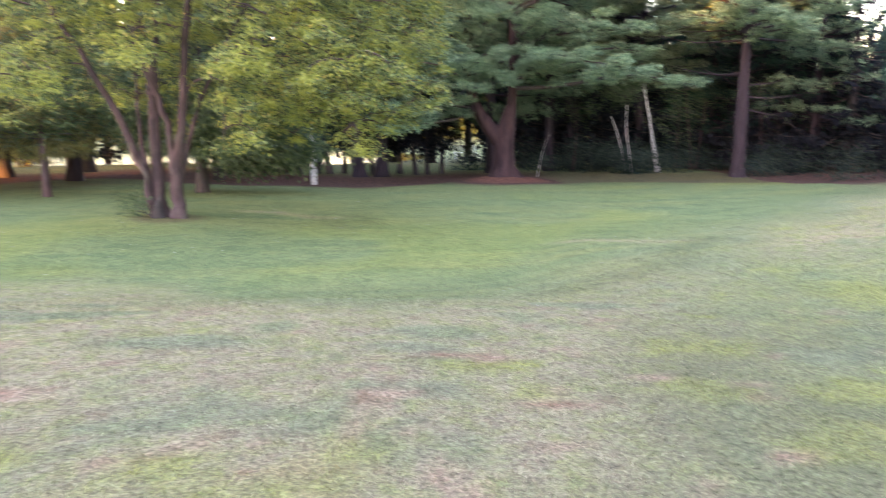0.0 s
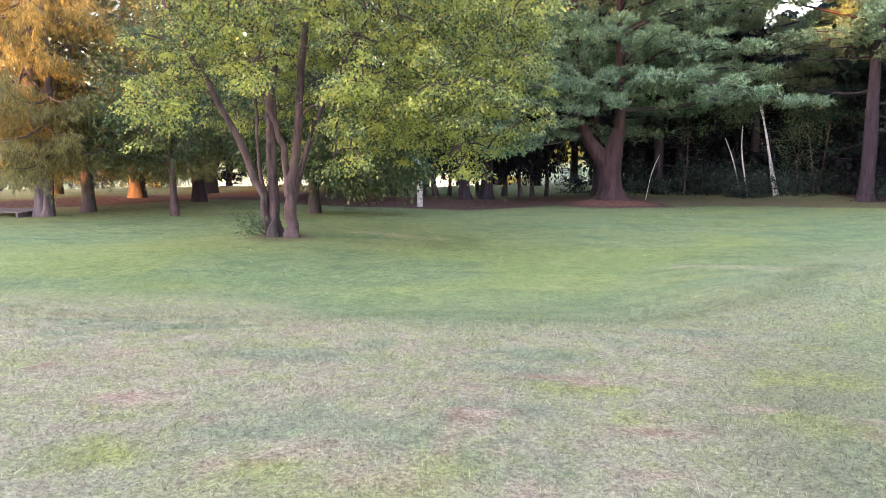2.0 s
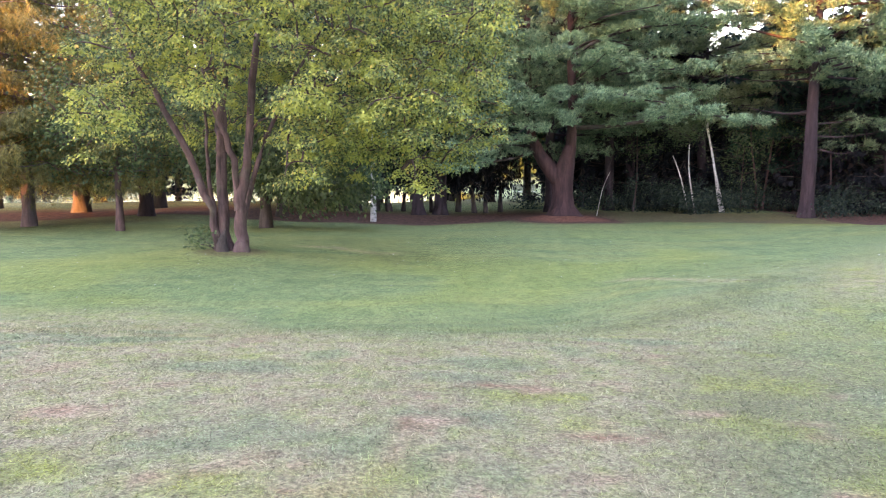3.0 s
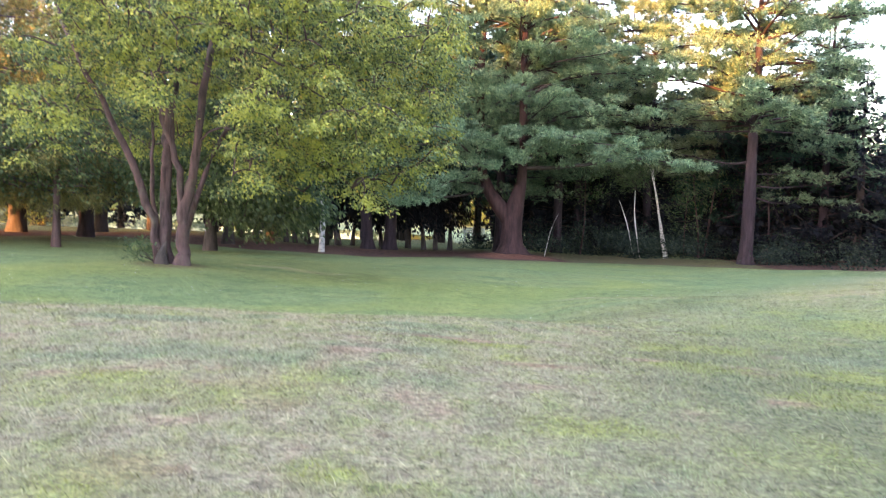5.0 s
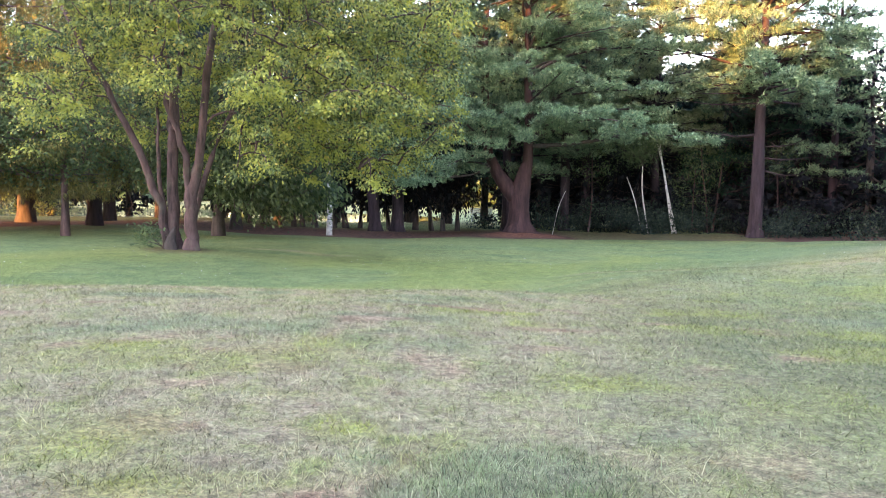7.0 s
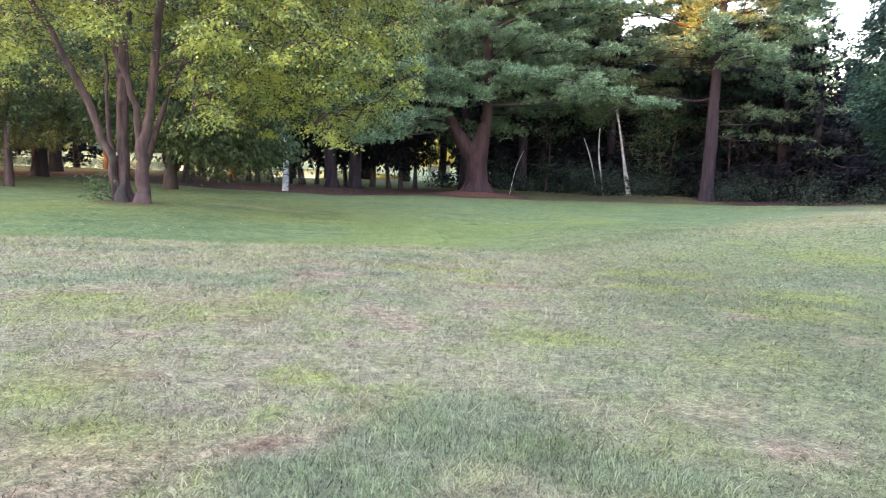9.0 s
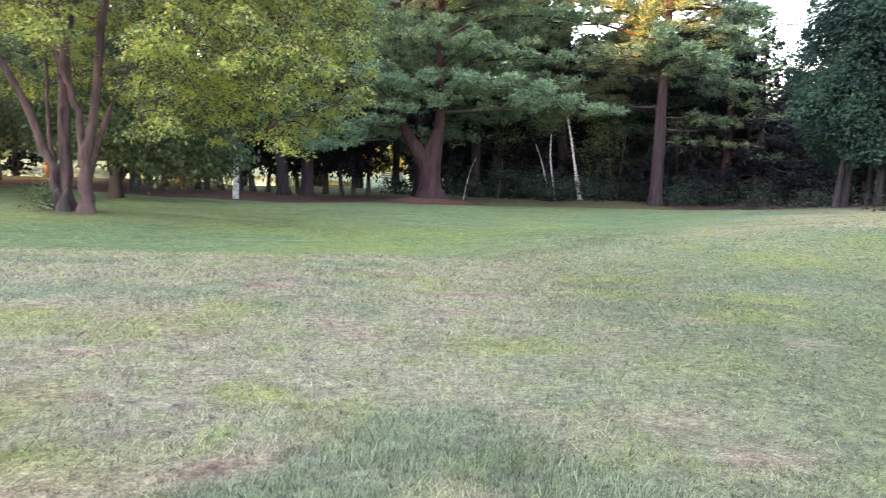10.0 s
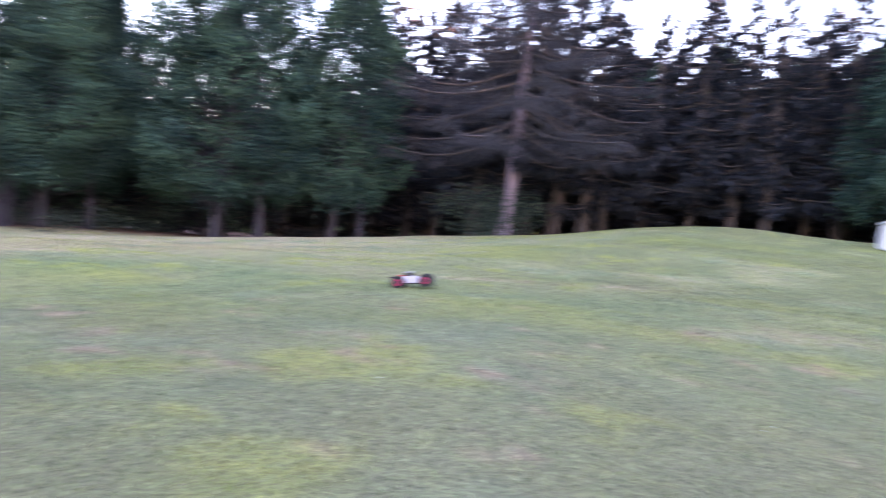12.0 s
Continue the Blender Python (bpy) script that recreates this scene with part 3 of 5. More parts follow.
# ---- pond and far bank, seen under the boughs ----
def build_pond():
    th = np.linspace(0, 2 * np.pi, 72, endpoint=False)
    level = -1.28
    rim = np.stack([-27 + 26.5 * np.cos(th), 51 + 12.7 * np.sin(th), np.full(72, level)], 1)
    v = np.concatenate([[[-27, 51, level]], rim])
    f = np.stack([np.zeros(72, int), 1 + np.arange(72), 1 + (np.arange(72) + 1) % 72], 1)
    tagged(new("pond", mesh_of("pond", v, f, water_material())), "still pond mirroring the pale evening sky", "pond", kind="structure")


build_pond()


# ---- trees ----
def joined(ob):
    """Foliage and twigs that nobody could count."""
    return tagged(ob, kind="stuff")


def crown_branches(rng, tubes, nodes, targets, r0=0.035, droop=0.12):
    """Grow a limb to each target from the nearest wood already there."""
    nodes = list(map(np.asarray, nodes))
    order = np.argsort([min(np.linalg.norm(t - q) for q in nodes) for t in targets])
    arr = np.array(nodes)
    for k in order:
        t = targets[k]
        d = np.linalg.norm((arr - t) * [1, 1, 1.25], axis=1) + 0.5 * np.clip(arr[:, 2] - t[2], 0, 9)
        s = arr[np.argmin(d)]
        p = wavy(rng, s, t, 5, 0.07 * np.linalg.norm(t - s), -droop * np.linalg.norm(t - s))
        reach = np.linalg.norm(t - s)
        tubes.limb(p, np.linspace(min(r0, 0.012 + 0.016 * reach), 0.006, 5), 4)
        arr = np.concatenate([arr, p[1:]])


def build_shade_tree():
    """The many-stemmed broadleaf tree on the lawn."""
    rng = np.random.default_rng(3)
    base = on_ground(-6.3, 16.85, -0.03)
    tree = thing("shade_tree", base, "many-stemmed broadleaf tree with yellow-green leaves on the lawn", "tree")
    stems = [
        ([(-0.33, 0, 0), (-0.40, -0.05, 0.66), (-0.73, -0.12, 1.8), (-1.1, -0.22, 2.66), (-1.58, -0.3, 3.7), (-2.4, -0.5, 5.4), (-2.8, -0.6, 6.6)], 0.135),
        ([(-0.36, 0.05, 0.3), (-0.53, 0.2, 1.42), (-0.77, 0.5, 2.28), (-0.9, 0.9, 3.2), (-1.2, 1.5, 5.0)], 0.085),
        ([(-0.16, 0.1, 0), (-0.24, 0.12, 0.46), (-0.28, 0.16, 1.5), (-0.28, 0.2, 2.56), (-0.35, 0.25, 3.2), (-0.5, 0.3, 3.9), (-0.75, 0.3, 5.5), (-0.8, 0.3, 7.2)], 0.185),
        ([(-0.28, 0.2, 2.4), (-0.20, 0.2, 3.2), (-0.11, 0.2, 4.0), (0.0, 0.2, 5.4), (0.3, 0.2, 7.2)], 0.12),
        ([(0.22, -0.05, 0), (0.23, -0.06, 0.46), (0.25, -0.08, 1.22), (0.36, -0.1, 1.7), (0.46, -0.1, 2.1), (0.60, -0.15, 3.2), (0.75, -0.2, 4.4), (1.1, -0.2, 6.0), (1.4, -0.2, 7.3)], 0.20),
        ([(0.24, -0.12, 1.0), (0.13, -0.2, 2.18), (-0.08, -0.3, 3.04), (-0.15, -0.4, 4.0), (-0.3, -0.7, 5.5)], 0.115),
        ([(0.10, 0.25, 0), (0.2, 0.35, 0.9), (0.4, 0.8, 2.2), (0.9, 1.5, 3.8), (1.8, 2.1, 5.6)], 0.11),
    ]
    nodes = []
    for pts, r in stems:
        t = Tubes()
        pts = np.array(pts, float)
        u = np.linspace(0, len(pts) - 1, 3 * len(pts) - 2)
        fine = np.stack([np.interp(u, np.arange(len(pts)), pts[:, c]) for c in range(3)], 1)
        fine[1:-1] += rng.normal(0, 0.026, (len(fine) - 2, 3))
        t.limb(fine, np.linspace(r * 0.82, r * 0.26, len(fine)), 12, [0.6, 0.25, 0.06])
        part("stem", t.mesh("stem", BARK_GREY), tree)
        nodes += [p for p in fine if p[2] > 1.9]
    snag = Tubes()
    snag.limb([(-0.2, -0.16, 0), (-0.21, -0.17, 0.2), (-0.17, -0.14, 0.42), (-0.13, -0.1, 0.55)], [0.15, 0.12, 0.07, 0.02], 9, [0.4, 0.2])
    part("rotten_snag", snag.mesh("rotten_snag", BARK_DARK), tree, "dark rotten stub between the stems")
    # crown: a broad dome, open underneath beside the stems
    targets = []
    while len(targets) < 1050:
        d = unit(rng.normal(0, 1, 3))
        q = d * rng.uniform(0.08, 1.0) ** 0.40
        p = np.array([1.15, 0.2, 4.7]) + q * [5.8, 4.6, 4.4]
        flat = np.hypot(p[0], p[1])
        across, deep = 0.94 * p[0] + 0.35 * p[1], 0.94 * p[1] - 0.35 * p[0]
        floor = max(3.2 - 0.32 * flat, 1.9) + 0.3 * np.sin(2.3 * p[0])
        if deep < 1.6 and -1.9 < across < 1.0:
            floor = 4.0 + 0.5 * np.sin(3 * across)      # open round the stems
        elif across <= -1.9:
            floor += 0.55
        if across < -3.3 + 0.35 * max(0.0, p[2] - 3) or p[2] < floor:
            continue
        if np.sin(1.9 * p[0] + 1) * np.sin(1.6 * p[1] + 2) * np.sin(1.8 * p[2]) > 0.12:
            continue
        targets.append(p)
    targets = np.array(targets)
    tubes = Tubes()
    crown_branches(rng, tubes, nodes, targets, 0.05)
    joined(part("branchwork", tubes.mesh("branchwork", BARK_GREY), tree))
    c = np.repeat(targets, 190, 0)
    size = np.repeat(rng.uniform(0.7, 1.35, (len(targets), 1)), 190, 0)
    pts = c + rng.normal(0, 1, (len(c), 3)) * [0.165, 0.165, 0.06] * size
    pts[:, 2] -= 0.5 * np.hypot(pts[:, 0] - c[:, 0], pts[:, 1] - c[:, 1])
    ways = unit(pts - c) * 0.8 + [0, 0, -0.45]
    v = leaf_quads(rng, pts, ways, 0.072, 0.05, 0.5, 0.5)
    joined(part("crown", quad_mesh("crown", v, LEAF_SHADE_TREE), tree, "yellow-green leaves, golden in the top"))
    # ragged sprouts at the foot
    c = np.repeat(rng.normal(0, 1, (14, 3)) * [0.28, 0.25, 0.13] + [-0.75, -0.15, 0.36], 26, 0)
    pts = c + rng.normal(0, 0.13, (len(c), 3))
    pts[:, 2] = np.abs(pts[:, 2])
    tw = Tubes()
    for q in c[::26]:
        tw.limb(wavy(rng, (-0.35, 0, 0.02), q, 4, 0.05), [0.008, 0.006, 0.005, 0.003], 4)
    joined(part("sprout_twigs", tw.mesh("sprout_twigs", BARK_DARK), tree))
    joined(part("sprout_leaf", quad_mesh("sprout_leaf", leaf_quads(rng, pts, rng.normal(0, 1, pts.shape), 0.07, 0.05, 0.4), LEAF_GREEN), tree))


build_shade_tree()


def bough(rng, tubes, tufts, start, azimuth, length, rise, spread=0.45, density=26.0, r0=None, curve=-0.06, plates=0.13):
    """One pine bough: a limb with side twigs in a flat plate, needles on the outer two thirds."""
    out = np.array([math.cos(azimuth), math.sin(azimuth), 0])
    side = np.array([-out[1], out[0], 0])
    end = np.asarray(start) + out * length + [0, 0, rise]
    p = wavy(rng, start, end, 7, 0.05 * length, curve * length)
    tubes.limb(p, np.linspace(r0 or 0.018 + 0.011 * length, 0.008, 7), 5)
    n = int(density * length)
    puffs = max(5, int(length * 3.6))
    group = rng.integers(0, puffs, n)
    gs = 1.02 - 0.80 * rng.uniform(0, 1, puffs) ** 1.2
    gw = rng.normal(0, 0.7, puffs).clip(-1.3, 1.3) * spread * length * np.clip(1.12 - gs, 0.10, 0.8) * np.clip(gs * 2.2, 0.3, 1)
    at = np.stack([np.interp(gs * 6, np.arange(7), p[:, c]) for c in range(3)], 1)
    centre = at + side * gw[:, None] + [0, 0, 1] * rng.normal(0.08, plates, puffs)[:, None]
    size = rng.uniform(0.7, 1.3, puffs)[group][:, None]
    q = centre[group] + (out * rng.normal(0, 0.18, (n, 1)) + side * rng.normal(0, 0.17, (n, 1)) + [0, 0, 1] * rng.normal(0, 0.065, (n, 1))) * size
    way = (q - centre[group]) * [2.2, 2.2, 1.2] + out * 0.35 + [0, 0, 0.22]
    tufts.append((q, unit(way)))
    for g in range(puffs):
        j = np.array([np.interp(max(gs[g] - 0.12, 0.1) * 6, np.arange(7), p[:, c]) for c in range(3)])
        tubes.limb(wavy(rng, j, centre[g], 3, 0.03), [0.016, 0.011, 0.006], 3)


def finish_conifer(rng, tree, tubes, tufts, mat, bark, k, length, width, spread, name="crown", label=""):
    joined(part("branchwork", tubes.mesh("branchwork", bark), tree))
    pts = np.concatenate([t[0] for t in tufts]); ways = np.concatenate([t[1] for t in tufts])
    joined(part(name, tri_mesh(name, needles(rng, pts, ways, k, length, width, spread), mat), tree, label))


def build_great_pine():
    """The old two-stemmed white pine at the edge of the lawn."""
    rng = np.random.default_rng(21)
    base = on_ground(2.85, 31.0, -0.12)
    tree = thing("white_pine", base, "massive old two-stemmed white pine with layered blue-green boughs", "tree")
    t = Tubes()
    t.limb([(0, 0, 0), (0, 0, 0.18), (0, 0, 0.5), (0.0, 0, 1.0), (0.0, 0, 1.6), (0.08, 0, 2.05), (0.16, 0, 2.5), (0.25, 0, 3.0)], [0.68, 0.58, 0.51, 0.47, 0.45, 0.42, 0.33, 0.22], 16, [0.45, 0.28, 0.12, 0.05])
    part("trunk", t.mesh("trunk", BARK_RED), tree, "broad ridged reddish-brown trunk")
    left = np.array([(-0.1, 0, 1.45), (-0.5, 0, 1.95), (-0.98, 0.1, 2.6), (-1.34, 0.15, 3.4), (-1.52, 0.2, 5.0), (-1.6, 0.2, 8.0), (-1.5, 0.3, 11.5), (-1.3, 0.3, 14.5)])
    right = np.array([(0.08, 0, 1.6), (0.18, 0, 2.2), (0.30, 0, 3.0), (0.36, 0, 4.4), (0.22, 0, 6.6), (0.15, 0, 10), (0.1, 0.1, 14), (0.1, 0.1, 17.5)])
    for pts, r in ((left, 0.37), (right, 0.33)):
        t = Tubes(); t.limb(pts, np.linspace(r, 0.05, len(pts)), 10)
        part("leader", t.mesh("leader", BARK_RED), tree)
    tubes, tufts = Tubes(), []

    def at(path, z):
        return np.array([np.interp(z, path[:, 2], path[:, c]) for c in range(3)])
    rad = math.radians
    # the boughs that stand out: start height, azimuth, length, rise
    for path, z, azimuth, length, rise in (
            (left, 3.0, 216, 4.4, -1.0), (left, 2.9, 192, 4.0, -0.7), (left, 3.7, 256, 3.0, -0.3), (left, 4.4, 268, 3.2, 0.2), (right, 4.0, 262, 2.6, -0.1), (right, 4.6, 282, 3.0, 0.2),
            (right, 3.75, -28, 7.4, -0.05), (right, 4.1, -50, 5.4, 0.25), (right, 4.7, 8, 6.0, 0.5), (right, 5.3, -25, 5.4, 0.6),
            (left, 3.4, 205, 4.2, -0.75), (left, 3.1, 226, 3.6, -0.6), (left, 3.9, 186, 4.4, -0.3), (left, 5.6, 200, 2.9, 0.5),
            (left, 5.2, 238, 3.0, 0.6), (right, 5.6, 285, 3.2, 0.7), (right, 6.6, -12, 5.6, 0.9), (right, 7.4, -35, 4.6, 0.9),
            (left, 6.8, 215, 3.1, 0.7), (left, 8.0, 190, 3.4, 0.8), (right, 8.2, 300, 3.4, 0.8), (right, 8.8, -8, 5.2, 0.8),
            (left, 5.0, 250, 3.2, 0.3), (left, 6.0, 262, 3.0, 0.5), (left, 7.2, 240, 3.2, 0.6), (left, 8.4, 258, 3.0, 0.7), (right, 6.4, 265, 2.8, 0.5), (right, 7.6, 275, 3.0, 0.6)):
        bough(rng, tubes, tufts, at(path, z), rad(azimuth), length, rise, 0.42, 62)
    for path, top in ((left, 14.3), (right, 17.2)):
        for k in range(84):
            level = 4.4 + 0.86 * (k // 6)
            if level > top - 0.2 or rng.uniform() < 0.28:
                continue
            z = level + rng.normal(0, 0.12)
            length = np.interp(z, [4.5, 8, 12, top], [4.2, 4.2, 3.2, 0.9]) * rng.uniform(0.75, 1.15)
            a = (k % 6) * 1.05 + 0.5 * (k // 6) + rng.uniform(-0.3, 0.3)
            if np.cos(a) * (1 if path is left else -1) > 0.4 and z < 9:
                continue
            bough(rng, tubes, tufts, at(path, z), a, length, rng.uniform(0.2, 0.8), 0.42, 56)
    finish_conifer(rng, tree, tubes, tufts, NEEDLE_PINE, BARK_DARK, 20, 0.15, 0.034, 0.85, "crown", "layered blue-green needle plates")


def build_pine(name, at, label, height_m, radius, first, seed, reach, bare=(), bark=BARK_PINE, mat=NEEDLE_PINE, count=46, lean=0.0, density=26, k=12):
    """A single-stemmed pine with a bare lower trunk."""
    rng = np.random.default_rng(seed)
    base = on_ground(at[0], at[1], -0.05)
    tree = thing(name, base, label, "tree")
    zs = np.array([0, 0.15, 0.45, 1.2, 2.5, 4, 6, 8.5, 11, height_m])
    zs = zs[(zs < height_m) | (zs == height_m)]
    spine = np.stack([lean * zs / 6 + 0.03 * np.sin(zs), 0.03 * np.cos(zs * 0.8), zs], 1)
    r = radius * np.interp(zs, [0, 0.5, 2, height_m], [1.15, 1.0, 0.94, 0.12])
    t = Tubes(); t.limb(spine, r, 14, [0.35, 0.2, 0.06])
    part("trunk", t.mesh("trunk", bark), tree)
    tubes, tufts = Tubes(), []
    for i in range(count):
        levels = max(6, int((height_m - first) / 1.2))
        z = first + (height_m - first - 0.2) * ((i * levels // count) + 0.1) / levels + rng.normal(0, 0.12)
        f = (z - first) / (height_m - first)
        length = reach * np.interp(f, [0, 0.25, 0.6, 1], [0.85, 1.0, 0.8, 0.2]) * rng.uniform(0.65, 1.15)
        s = np.array([np.interp(z, zs, spine[:, 0]), np.interp(z, zs, spine[:, 1]), z])
        bough(rng, tubes, tufts, s, i * 2.4 + rng.uniform(-0.5, 0.5), length, rng.uniform(-0.1, 0.9) * length * 0.22, 0.42, density)
    for z, azimuth, length, rise in bare:
        s = np.array([np.interp(z, zs, spine[:, 0]), np.interp(z, zs, spine[:, 1]), z])
        a = math.radians(azimuth)
        e = s + [math.cos(a) * length, math.sin(a) * length, rise]
        p = wavy(rng, s, e, 6, 0.08, 0.1)
        tubes.limb(p, np.linspace(0.045, 0.008, 6), 5)
        for q in range(5):
            b = p[2 + q % 4]
            tubes.limb(wavy(rng, b, b + rng.normal(0, 0.35, 3) - [0, 0, 0.25], 4, 0.05), [0.014, 0.01, 0.007, 0.004], 4)
    finish_conifer(rng, tree, tubes, tufts, mat, bark, k, 0.17, 0.042, 0.85)
    return tree


build_great_pine()
build_pine("red_pine", (12.65, 30.45), "tall pine with a straight bare mauve-brown trunk and high boughs", 14.2, 0.285, 5.7, 31, 4.8,
           [(3.4, -10, 2.6, 0.1), (3.8, 15, 2.2, 0.4), (2.9, -25, 1.6, -0.2), (4.3, 170, 1.8, 0.2), (4.4, 185, 3.0, 0.1), (5.6, 175, 3.4, 0.2), (5.9, 190, 3.0, 0.0), (6.3, 165, 3.2, 0.3), (6.5, 200, 2.6, -0.2)], count=72, density=50)
build_pine("dark_pine", (-3.5, 32.8), "dark leaning pine in the belt behind the lawn", 13.5, 0.28, 3.0, 41, 3.6, lean=-0.5, count=60)
build_pine("dark_pine", (-2.55, 33.2), "dark straight pine with low spreading boughs behind the lawn", 14.5, 0.30, 2.3, 42, 4.2, lean=0.1, count=66)
build_pine("dark_pine", (5.6, 36.5), "dark pine standing in the belt of trees", 13.0, 0.25, 3.6, 43, 3.8, count=56)
build_pine("dark_pine", (2.6, 35.2), "dark pine close behind the old white pine", 13.5, 0.25, 2.6, 46, 4.4, count=56, density=30)
build_pine("pale_pine", (10.3, 37.4), "pale green pine behind the leaning birches", 14.0, 0.24, 3.9, 44, 3.9, count=70, density=44, mat=NEEDLE_PALE)
build_pine("pale_pine", (7.0, 38.6), "pale green pine filling the gap between the tall pines", 15.5, 0.25, 4.6, 49, 4.0, count=64, density=34, mat=NEEDLE_PALE)
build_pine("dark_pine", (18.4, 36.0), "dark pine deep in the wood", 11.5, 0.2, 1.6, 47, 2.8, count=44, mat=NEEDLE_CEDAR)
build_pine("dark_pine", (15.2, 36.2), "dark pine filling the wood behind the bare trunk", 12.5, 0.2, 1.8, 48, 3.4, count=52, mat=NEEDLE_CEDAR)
build_pine("dark_pine", (17.6, 34.0), "dark pine behind the bare-trunked pine", 12.5, 0.22, 2.4, 45, 3.2, count=54)


def build_spruce(name, at, label, height_m, radius, seed, reach, first, mat, bark, hang=0.55, count=54, density=30.0, strips=12, wide=0.022, twig=None, twin=False):
    """A spruce: arching boughs hung with drooping curtains of twigs."""
    rng = np.random.default_rng(seed)
    tree = thing(name, on_ground(at[0], at[1], -0.05), label, "tree")
    zs = np.array([0, 0.2, 0.6, 1.6, 3, 5, 7.5, height_m])
    t = Tubes(); t.limb(np.stack([0.03 * np.sin(zs), 0.03 * np.cos(zs), zs], 1), radius * np.interp(zs, [0, 0.6, 2, height_m], [1.12, 1.0, 0.93, 0.1]), 14, [0.28, 0.14, 0.04])
    part("trunk", t.mesh("trunk", bark), tree)
    if twin:                                  # a second stem rising from the same foot
        t = Tubes(); t.limb([(0.22, -0.1, 0), (0.27, -0.1, 0.3), (0.36, -0.1, 1.2), (0.5, -0.05, 2.6), (0.6, 0, 5.0), (0.55, 0, 8.0)], [0.2, 0.17, 0.15, 0.14, 0.11, 0.05], 12, [0.4, 0.15])
        part("second_stem", t.mesh("second_stem", bark), tree)
    tubes, pts, ways = Tubes(), [], []
    for i in range(count):
        f = ((i + rng.uniform(0, 1)) / count)
        z = first + (height_m - first) * f ** 1.05
        length = reach * np.interp(f, [0, 0.15, 1], [0.9, 1.0, 0.10]) * rng.uniform(0.8, 1.15)
        a = i * 2.4 + rng.uniform(-0.4, 0.4)
        out = np.array([math.cos(a), math.sin(a), 0])
        s = np.array([0, 0, z])
        e = s + out * length + [0, 0, -0.22 * length + 0.12 * length * f]
        p = wavy(rng, s, e, 7, 0.03 * length, 0.10 * length)
        tubes.limb(p, np.linspace(0.02 + 0.010 * length, 0.008, 7), 4)
        n = int(density * length)
        u = rng.uniform(0.18, 1.02, n)
        q = np.stack([np.interp(u * 6, np.arange(7), p[:, c]) for c in range(3)], 1)
        side = np.array([-out[1], out[0], 0])
        w = rng.normal(0, 0.16, n) * length * np.clip(1.25 - u, 0.2, 0.9)
        q = q + side * w[:, None] + [0, 0, 1] * (-np.abs(w) * 0.35 + rng.normal(0, 0.05, n))[:, None]
        drop = hang * rng.uniform(0, 1, n) ** 1.5
        q[:, 2] -= drop * 0.8
        pts.append(q)
        ways.append(unit(out * 0.35 + side * np.sign(w)[:, None] * 0.25 + [0, 0, -0.8]))
    tufts = [(np.concatenate(pts), np.concatenate(ways))]
    finish_conifer(rng, tree, tubes, tufts, mat, twig or bark, strips, 0.18, wide, 0.5)
    return tree


build_spruce("golden_spruce", (-16.56, 22.12), "tall drooping spruce glowing gold in the last sun", 15.0, 0.30, 51, 3.3, 2.7, NEEDLE_SUN_GOLD, BARK_PALE, 0.7, 84, 50, twin=True)
build_spruce("golden_spruce", (-16.2, 24.0), "drooping spruce with a stout trunk, lit gold above", 14.0, 0.23, 52, 5.2, 2.7, NEEDLE_SUN_GOLD, BARK_PALE, 0.7, 100, 50)
build_spruce("golden_spruce", (-18.0, 30.3), "drooping spruce with a dark flared trunk near the pond", 14.0, 0.36, 53, 4.2, 2.6, NEEDLE_SUN_GOLD, BARK_DARK, 0.7, 80, 50)
build_spruce("golden_spruce", (-13.9, 27.9), "spruce with a stout reddish trunk caught by the sun", 13.0, 0.29, 54, 3.4, 2.6, NEEDLE_SUN_GOLD, BARK_PINE, 0.7, 80, 46)
build_spruce("golden_spruce", (-23.0, 26.5), "tall gold-lit spruce at the edge of the grove", 15.0, 0.32, 55, 4.2, 3.4, NEEDLE_SUN_GOLD, BARK_PALE, 0.7, 60, 34)
build_spruce("dark_spruce", (-9.2, 30.6), "dark spruce behind the many-stemmed tree", 12.5, 0.24, 57, 3.4, 2.4, NEEDLE_SHADED, BARK_DARK, 0.5, 70, 40)
build_spruce("dark_spruce", (-16.0, 33.5), "dark spruce trunk near the pond", 12.0, 0.30, 56, 3.2, 2.6, NEEDLE_SHADED, BARK_DARK, 0.6, 40, 24)
# Two spruces added to hold sky light off the ground at left
build_spruce("dark_spruce", (-23.4, 32.4), "added dark spruce with low boughs beside the pond, blocking sky light", 12.0, 0.26, 58, 3.6, 1.9, NEEDLE_SHADED, BARK_DARK, 0.6, 56, 34)
build_spruce("dark_spruce", (-27.5, 29.0), "added dark low-boughed spruce out of view, blocking sky light", 12.0, 0.26, 59, 3.8, 1.8, NEEDLE_SHADED, BARK_DARK, 0.6, 50, 30)


